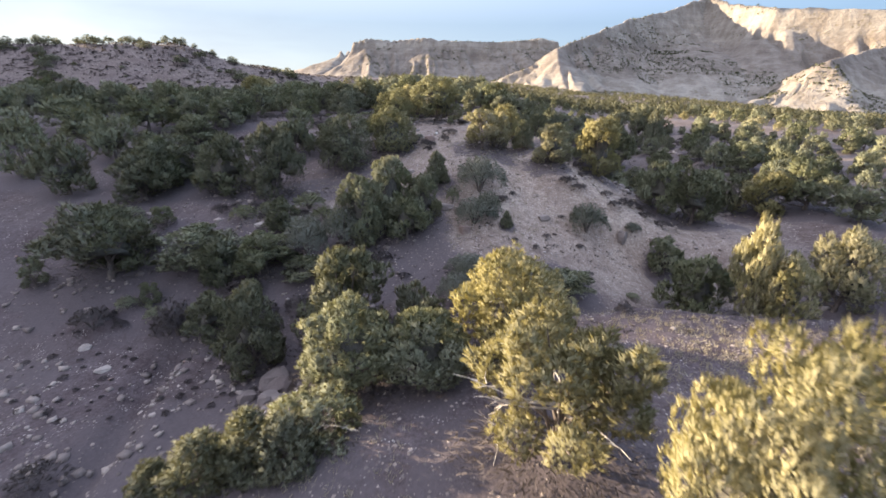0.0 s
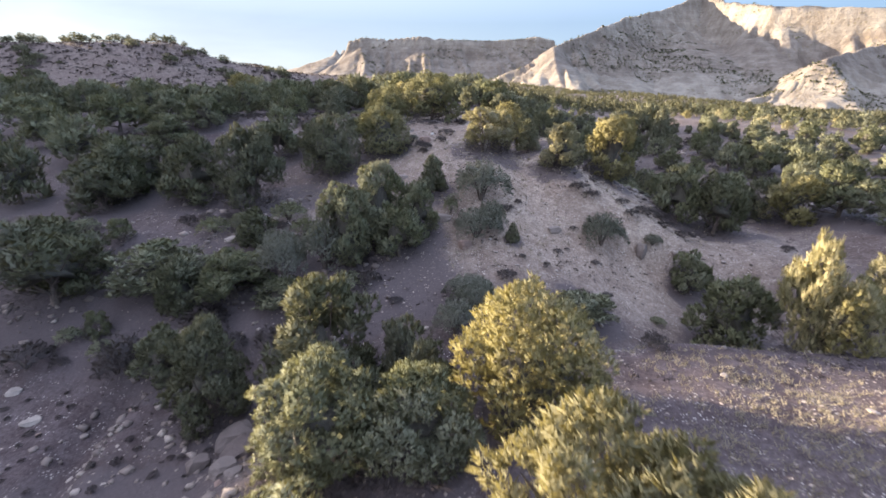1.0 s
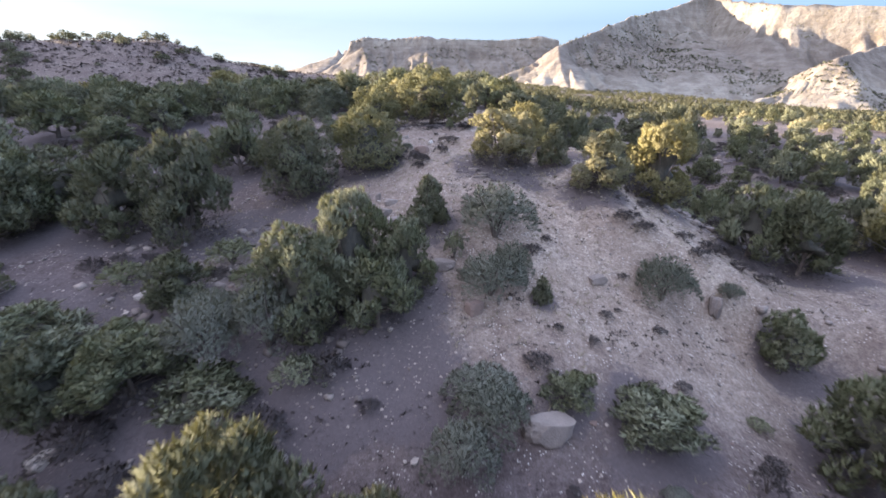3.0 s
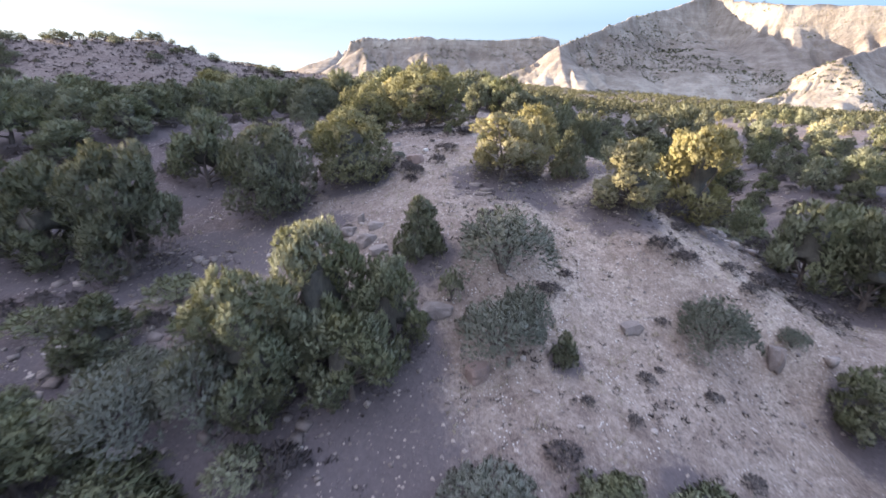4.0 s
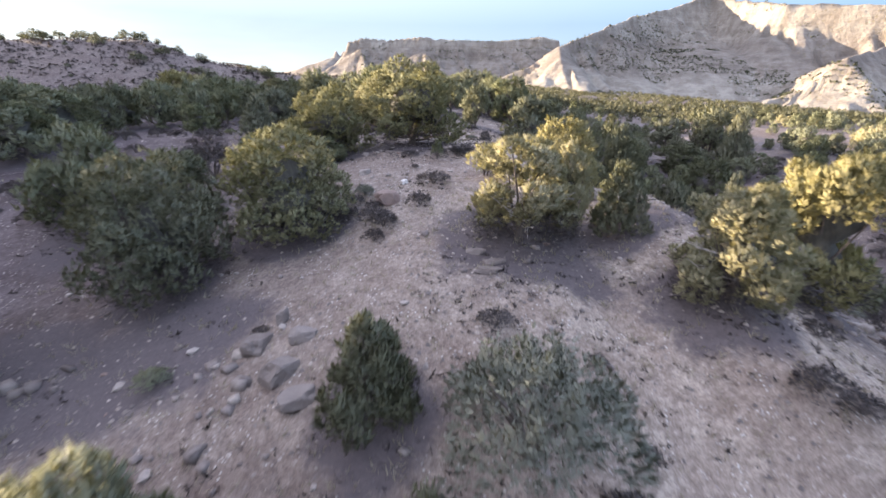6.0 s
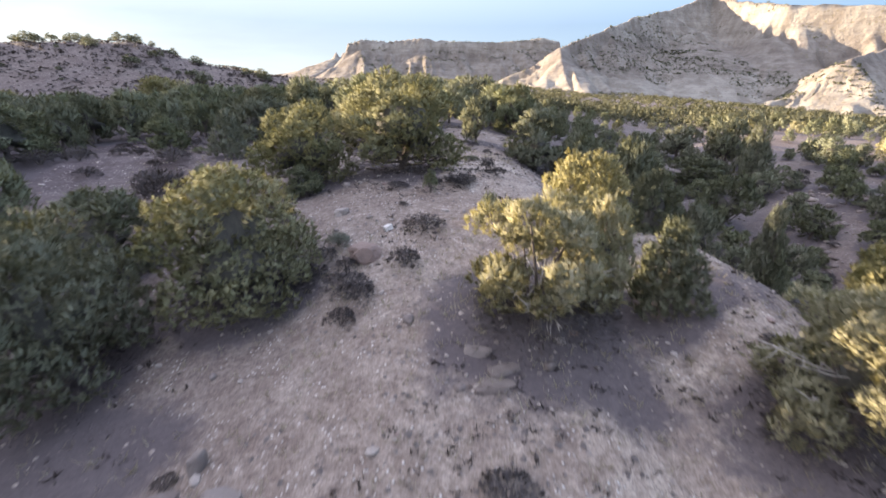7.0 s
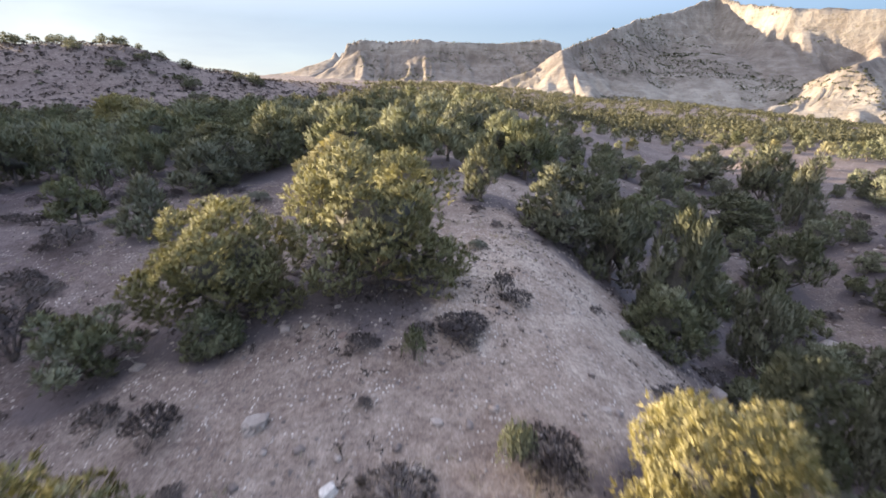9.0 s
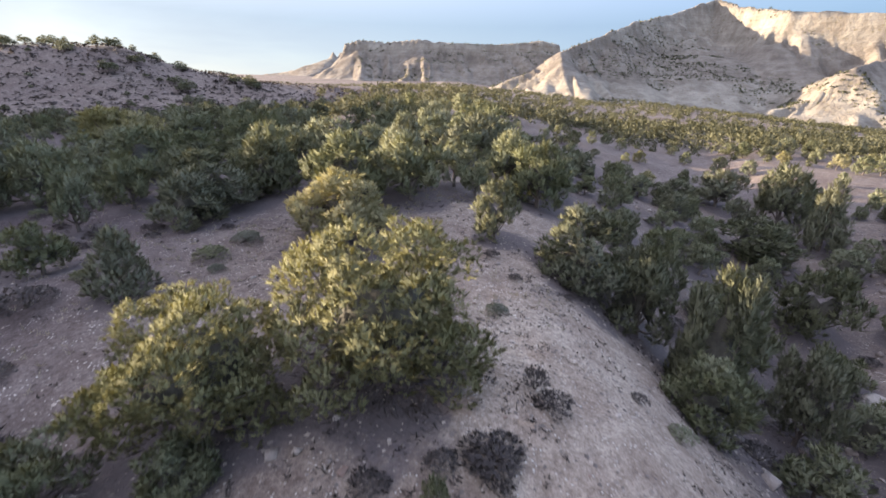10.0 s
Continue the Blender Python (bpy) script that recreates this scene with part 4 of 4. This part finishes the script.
def far_woods():
    """Trees past the counted ones, as one mass of foliage clumps."""
    rng = np.random.default_rng(5)
    n = 8600
    r, a = np.sqrt(rng.uniform(60 ** 2, 420 ** 2, n)), np.radians(rng.uniform(-58, 60, n))
    r = np.where(rng.random(n) < 0.35, np.sqrt(rng.uniform(60 ** 2, 190 ** 2, n)), r)
    x, y = r * np.sin(a), 4 + r * np.cos(a)
    hill = (x < -20) & (y > 112) & (y < 215)
    keep = (r > 106) & ~(hill & (rng.random(n) > np.where(x < -36, 0.0, 0.14))) & (wave(x, y, 18, 12) > -0.6) & ((r > 118) | (rng.random(n) < 0.6))
    x, y, r = x[keep], y[keep], r[keep]
    z = land(x, y)
    h = rng.uniform(1.7, 3.5, len(x))
    per = 64
    way = unit(rng.normal(size=(len(x), per, 3)) + np.array((0, 0, 0.35)))
    mass = rng.integers(0, 6, (len(x), per))
    ca = mass * 1.05 + rng.uniform(0, 6, (len(x), 1))
    cen = np.stack([0.24 * np.cos(ca) * (mass < 5), 0.24 * np.sin(ca) * (mass < 5), 0.42 + 0.22 * (mass % 3 == 0) + 0.1 * (mass == 5)], -1)
    pos = (cen + way * 0.25 * rng.uniform(0.7, 1.1, (len(x), per, 1))) * (h[:, None, None] * np.array((1.1, 1.1, 1.0))) + np.stack([x, y, z - 0.1], -1)[:, None]
    up = unit(way + np.array((0, 0, 0.5)) + rng.normal(size=way.shape) * 0.4).reshape(-1, 3)
    length = (np.repeat(h, per) * 0.20) * rng.uniform(0.7, 1.4, len(up))
    nor = unit(way + rng.normal(size=way.shape) * 0.25).reshape(-1, 3)
    v, f, nn = sprays(rng, pos.reshape(-1, 3) - up * length[:, None] * 0.4, up, length, length * 0.30, nor)
    tagged(new("distant_woodland", mesh_of("distant_woodland", v, f, FAR_LEAVES, nn)), "distant pinyon and juniper woodland on the plain", "woodland", kind="stuff")


far_woods()


def hill_bushes():
    rng = random.Random(3)
    for k in range(46):
        x, y = rng.uniform(-155, -22), rng.uniform(112, 178)
        for q in range(rng.choice((1, 1, 2, 3))):
            a, b = x + rng.uniform(-1, 1) * 4 * min(q, 1), y + rng.uniform(-2, 2)
            if free(a, b, 0.5):
                h = rng.uniform(1.8, 3.2)
                tree("bush", a, b, h, h * rng.uniform(1.3, 1.7), "tiny")
    for k in range(60):
        x, y = rng.uniform(-155, -20), rng.uniform(108, 185)
        if free(x, y, 1.0):
            h = rng.uniform(0.7, 1.4)
            tree("bush", x, y, h, h * rng.uniform(1.2, 1.6), "tiny")
    for k in range(24):
        s = k / 23
        x, y = -168 + 84 * s + rng.uniform(-2, 2), 163 + 12 * s + rng.uniform(-4, 1)
        if free(x, y, 0.8):
            h = rng.uniform(1.2, 2.8)
            tree("bush", x, y, h, h * rng.uniform(0.9, 1.5), "tiny")


hill_bushes()


def low_growth():
    """Small shrubs on the spur's crest and flank and on the hill."""
    rng = random.Random(8)
    made = 0
    while made < 280:
        gully, wash, bench = 60 <= made < 150, 150 <= made < 230, made >= 230
        x, y = (rng.uniform(-19, -2.5), rng.uniform(10.5, 24)) if gully else (rng.uniform(9, 32), rng.uniform(30, 62)) if wash else (rng.uniform(-27, -7), rng.uniform(33, 54)) if bench else (rng.gauss(6, 7), rng.uniform(13, 48))
        if not free(x, y, 0.2) or (gully and float(wave(x, y, 3.5, 44)) < -0.15):
            continue
        open_slope = gully and y < 16 and x < -5
        h = rng.uniform(0.08, 0.2) if open_slope else rng.uniform(0.35, 1.05) if gully else rng.uniform(0.25, 0.75) if gully or wash or bench else rng.uniform(0.15, 0.38)
        shrub("dusky" if rng.random() < (1.0 if open_slope else 0.5 if gully else 0.75) else "green" if gully or rng.random() < 0.4 else "sage", x, y, h, h * (rng.uniform(1.2, 1.9) if gully else rng.uniform(1.6, 2.6)))
        made += 1



def gully_trees():
    rng = random.Random(21)
    made = 0
    while made < 6:
        x, y = rng.uniform(-19, -5), rng.uniform(16.5, 22)
        if free(x, y, 0.7):
            h = rng.uniform(1.0, 1.9)
            tree(rng.choice(("open", "dark")), x, y, h, h * rng.uniform(0.9, 1.3), "near")
            made += 1


gully_trees()
low_growth()


def hill_scrub():
    rng = np.random.default_rng(12)
    n, per = 9000, 6
    x, y = rng.uniform(-165, -20, n), rng.uniform(95, 195, n)
    way = unit(rng.normal(size=(n * per, 3)) + np.array((0, 0, 0.5)))
    size = np.repeat(0.3 + 0.7 * rng.random(n) ** 2, per)
    base = np.repeat(np.stack([x, y, land(x, y)], -1), per, 0) + way * size[:, None] * np.array((0.5, 0.5, 0.2))
    v, f, nn = sprays(rng, base, way * np.array((1, 1, 0.6)), size * 0.8, size * 0.5, way)
    tagged(new("hillside_scrub", mesh_of("hillside_scrub", v, f, DUSKY, nn)), "small dark scrub dotted over the stony hill", "scrub", kind="stuff")


hill_scrub()


# ---- litter and painted shade, stones and grass ----
def litter_and_shade():
    """Marks the ground's mesh darker round the trunks: needle litter and painted shade together."""
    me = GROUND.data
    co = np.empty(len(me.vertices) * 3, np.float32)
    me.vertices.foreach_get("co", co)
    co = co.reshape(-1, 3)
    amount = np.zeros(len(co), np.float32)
    # the four extra patches paint shade where no trunk stands
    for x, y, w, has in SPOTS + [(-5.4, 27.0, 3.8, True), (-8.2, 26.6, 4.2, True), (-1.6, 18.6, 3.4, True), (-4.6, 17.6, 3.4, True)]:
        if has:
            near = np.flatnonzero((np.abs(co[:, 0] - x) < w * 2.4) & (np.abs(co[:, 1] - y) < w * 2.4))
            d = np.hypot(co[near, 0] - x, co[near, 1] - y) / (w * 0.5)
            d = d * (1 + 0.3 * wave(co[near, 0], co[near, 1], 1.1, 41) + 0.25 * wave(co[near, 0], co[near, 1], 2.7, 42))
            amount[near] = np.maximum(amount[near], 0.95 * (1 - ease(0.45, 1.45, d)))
    # patchy darkening over the gully, the wash and the bench
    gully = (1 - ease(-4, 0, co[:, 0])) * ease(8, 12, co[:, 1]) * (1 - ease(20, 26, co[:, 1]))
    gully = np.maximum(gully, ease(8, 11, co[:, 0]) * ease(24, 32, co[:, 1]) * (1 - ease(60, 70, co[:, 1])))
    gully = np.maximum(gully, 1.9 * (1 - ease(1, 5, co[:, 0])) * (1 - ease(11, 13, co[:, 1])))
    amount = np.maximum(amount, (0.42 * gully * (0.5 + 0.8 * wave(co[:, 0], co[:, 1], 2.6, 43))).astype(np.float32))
    me.attributes.new("litter_and_shade", "FLOAT", "POINT").data.foreach_set("value", amount)
    x, y = co[:, 0].astype(float), co[:, 1].astype(float)
    # 1 on pale crest marl, 0 where the soil carries painted shade
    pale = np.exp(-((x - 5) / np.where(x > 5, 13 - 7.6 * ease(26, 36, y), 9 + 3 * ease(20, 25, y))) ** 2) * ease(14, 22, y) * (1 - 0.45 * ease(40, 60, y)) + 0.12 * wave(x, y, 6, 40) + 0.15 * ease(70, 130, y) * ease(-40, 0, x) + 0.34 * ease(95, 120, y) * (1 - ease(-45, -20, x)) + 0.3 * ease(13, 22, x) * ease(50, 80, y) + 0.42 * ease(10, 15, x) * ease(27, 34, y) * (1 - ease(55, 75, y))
    me.attributes.new("pale_vs_shade", "FLOAT", "POINT").data.foreach_set("value", np.clip(pale, 0, 1).astype(np.float32))


litter_and_shade()


def boulder(kind, x, y, w, d, h, turn=0, sink=0.25):
    mat = {"red": RED_ROCK, "white": WHITE_ROCK, "brown": BROWN_ROCK, "purple": PURPLE_ROCK}.get(kind, ROCK)
    seed = int(abs(x * 31 + y * 17)) % 97
    ob = new("boulder", stone_mesh(seed, mat, 0.85, 3, "boulder"))
    ob.matrix_basis = scaled(x, y, float(land(x, y)) + h * (0.35 - sink), w, d, h * 1.5, turn)
    words = {"purple": "dark purple-brown sandstone boulder in the shaded gully", "red": "reddish-brown weathered sandstone boulder on the slope", "white": "bright white limestone rock on bare soil", "brown": "dark brown weathered sandstone rock on the gravelly slope"}
    return tagged(ob, words.get(kind, "pale grey weathered sandstone boulder on the slope"), "boulder", group="boulders")


boulder("purple", -6.0, 12.7, 1.1, 0.9, 0.8, 20)
boulder("purple", -5.5, 12.0, 1.0, 0.9, 0.7, 80)
boulder("purple", -5.6, 11.3, 0.7, 0.6, 0.5, 50)
boulder("brown", 2.6, 17.2, 1.35, 0.8, 0.66, 10, 0.15)
boulder("red", -0.95, 31.9, 0.95, 0.75, 0.55, 10, 0.12)
boulder("white", -0.5, 33.2, 0.30, 0.24, 0.22, 40)
boulder("grey", -2.0, 34.4, 0.45, 0.4, 0.28, 0)
boulder("grey", 19.4, 46.0, 1.6, 1.2, 1.0, 30)
boulder("grey", 18.2, 44.4, 0.8, 0.6, 0.5, 70)
boulder("grey", 17.6, 51.6, 1.2, 0.9, 0.6, 20)
boulder("brown", 5.5, 22.7, 0.75, 0.5, 0.34, 15)
boulder("brown", 0.1, 22.5, 0.95, 0.6, 0.34, 0)
boulder("brown", -1.7, 24.9, 0.75, 0.5, 0.32, 30)
boulder("brown", -2.2, 25.5, 0.7, 0.6, 0.5, 60)
boulder("brown", -2.0, 26.3, 0.6, 0.4, 0.28, 10)
boulder("brown", -2.9, 26.3, 0.7, 0.45, 0.4, 80)
boulder("brown", -2.6, 26.9, 0.26, 0.22, 0.5, 5)
boulder("red", 1.1, 20.8, 0.7, 0.5, 0.5, 40)
boulder("brown", 1.7, 27.6, 0.7, 0.34, 0.10, 5)
boulder("brown", 1.9, 27.9, 0.6, 0.3, 0.12, 22)
boulder("brown", 1.5, 28.25, 0.5, 0.26, 0.13, -12)
boulder("brown", 10.05, 22.95, 0.85, 0.5, 1.0, 55, 0.35)
boulder("grey", -8.9, 22.9, 0.7, 0.5, 0.3, 25)
boulder("grey", -9.6, 21.8, 0.6, 0.5, 0.25, 70)
boulder("purple", -6.6, 11.9, 0.7, 0.6, 0.55, 33)
boulder("purple", -4.6, 11.9, 0.6, 0.5, 0.4, 15)
boulder("purple", -5.0, 10.7, 0.5, 0.45, 0.35, 65)
boulder("grey", -7.4, 13.4, 0.9, 0.6, 0.5, 15)
boulder("grey", -9.8, 17.3, 0.7, 0.5, 0.35, 50)
boulder("grey", -6.4, 19.3, 0.8, 0.5, 0.4, 5)
boulder("grey", -14.5, 15.2, 0.5, 0.4, 0.2, 10)
boulder("grey", -13.0, 14.0, 0.6, 0.45, 0.22, 35)


def stones():
    rng = random.Random(4)
    shapes = [stone_mesh(s, (RED_ROCK, RUBBLE, RUBBLE, RUBBLE)[s % 4], 0.65) for s in range(10)]
    for k in range(290):
        x, y = rng.gauss(-2, 9), rng.uniform(10, 44)
        s = 0.06 + (0.19 if x < -5 else 0.18) * rng.random() ** 2.8
        ob = new("stone", shapes[k % 10])
        ob.parent = GROUND
        ob.matrix_basis = scaled(x, y, float(land(x, y)) + s * 0.08, s * 1.3, s, s * 0.9, rng.uniform(0, 360))
    # rubble, thickest in the gully
    g = np.random.default_rng(16)
    n = 4600
    x, y = np.where(np.arange(n) < 1900, g.uniform(-20, -2, n), g.normal(3, 6, n)), np.where(np.arange(n) < 1900, g.uniform(8, 27, n), g.uniform(14, 50, n))
    x[3200:], y[3200:] = g.uniform(10, 34, n - 3200), g.uniform(28, 66, n - 3200)
    keep = wave(x, y, 2.4, 45) + 0.5 * wave(x, y, 7, 46) + 0.5 * g.random(n) > 0.1
    x, y = x[keep], y[keep]
    v0 = np.array([(a, b, c) for a in (-0.5, 0.5) for b in (-0.5, 0.5) for c in (-0.5, 0.5)])
    q0 = np.array([(0, 1, 3, 2), (4, 6, 7, 5), (0, 4, 5, 1), (2, 3, 7, 6), (1, 5, 7, 3), (0, 2, 6, 4)])
    s = (0.06 + 0.24 * g.random(len(x)) ** 3) * np.where(x < -2, 1.0, np.where(x > 10, 1.5, 0.55))
    v = v0[None] * g.uniform(0.55, 1.15, (len(x), 8, 3)) * s[:, None, None] * np.array((1.25, 1, 0.7))
    tip = g.uniform(-0.5, 0.5, len(x))[:, None]
    v = np.stack([v[..., 0], v[..., 1] * np.cos(tip) - v[..., 2] * np.sin(tip), v[..., 1] * np.sin(tip) + v[..., 2] * np.cos(tip)], -1)
    a = g.uniform(0, 6.28, len(x))[:, None]
    v = np.stack([v[..., 0] * np.cos(a) - v[..., 1] * np.sin(a), v[..., 0] * np.sin(a) + v[..., 1] * np.cos(a), v[..., 2]], -1)
    v = v + np.stack([x, y, land(x, y) + 0.05 * s], -1)[:, None]
    f = (q0[None] + 8 * np.arange(len(x))[:, None, None]).reshape(-1, 4)
    tagged(new("rubble", mesh_of("rubble", v.reshape(-1, 3), f, RUBBLE)), "angular grey sandstone rubble strewn over the gully", "rubble", kind="stuff")
    # the small ones
    g = np.random.default_rng(6)
    n = 46000
    x, y = g.normal(2, 9, n), g.uniform(3, 52, n)
    keep = wave(x, y, 3, 15) + 0.7 * wave(x, y, 0.9, 16) + 0.8 * g.random(n) > 0.1
    x, y = x[keep], y[keep]
    n = len(x)
    s = 0.018 + 0.06 * g.random(n) ** 3
    octa = np.array([(1, 0, -0.3), (0, 1, -0.3), (-1, 0, -0.3), (0, -1, -0.3), (0, 0, 1)], float)
    tri = np.array([(0, 1, 4), (1, 2, 4), (2, 3, 4), (3, 0, 4)])
    v = octa[None] * (s[:, None, None] * np.array((1, 1, 0.6))) * g.uniform(0.6, 1.3, (n, 5, 1))
    a = g.uniform(0, 6.28, n)
    c, d = np.cos(a)[:, None], np.sin(a)[:, None]
    v = np.stack([v[..., 0] * c - v[..., 1] * d, v[..., 0] * d + v[..., 1] * c, v[..., 2]], -1)
    v = v + np.stack([x, y, land(x, y)], -1)[:, None]
    f = (tri[None] + 5 * np.arange(n)[:, None, None]).reshape(-1, 3)
    tagged(new("gravel", mesh_of("gravel", v.reshape(-1, 3), f, GRAVEL)), "loose pale stones and gravel on the slope", "gravel", kind="stuff")


def grass():
    g = np.random.default_rng(9)
    n = 8000
    x, y = g.normal(2, 9, n), g.uniform(2, 56, n)
    x[:900], y[:900] = g.normal(8.5, 2.2, 900), g.normal(10.5, 2.6, 900)
    keep = (wave(x, y, 6, 22) > -0.1) | (np.arange(n) < 900)
    x, y = x[keep], y[keep]
    n, per = len(x), 9
    base = np.repeat(np.stack([x, y, land(x, y)], -1), per, 0) + g.normal(size=(n * per, 3)) * np.array((0.06, 0.06, 0.0))
    way = unit(g.normal(size=(n * per, 3)) * np.array((0.6, 0.6, 0.1)) + np.array((0, 0, 1)))
    length = g.uniform(0.04, 0.20, n * per)
    v, f, _ = sprays(g, base, way, length, length * 0.05 + 0.004)
    tagged(new("dry_grass", mesh_of("dry_grass", v, f, STRAW)), "sparse tufts of dry straw-coloured grass", "grass", kind="stuff")


def tufts():
    """Small dark dead tufts between the stones."""
    g = np.random.default_rng(19)
    n, per = 9000, 9
    x, y = g.normal(3, 8, n), g.uniform(12, 54, n)
    keep = wave(x, y, 2.2, 47) + 0.6 * wave(x, y, 6, 48) > -0.15
    x, y = x[keep], y[keep]
    size = np.repeat(0.04 + 0.11 * g.random(len(x)) ** 2, per)
    way = unit(g.normal(size=(len(size), 3)) * np.array((1, 1, 0.5)) + np.array((0, 0, 0.6)))
    base = np.repeat(np.stack([x, y, land(x, y)], -1), per, 0) + g.normal(size=way.shape) * size[:, None] * np.array((0.45, 0.45, 0))
    v, f, nn = sprays(g, base, way, size * g.uniform(0.6, 1.3, len(size)), size * 0.16, way)
    tagged(new("dead_tufts", mesh_of("dead_tufts", v, f, DUSKY, nn)), "small dark dead tufts dotted over the gravel", "tufts", kind="stuff")


tufts()
grass()
stones()
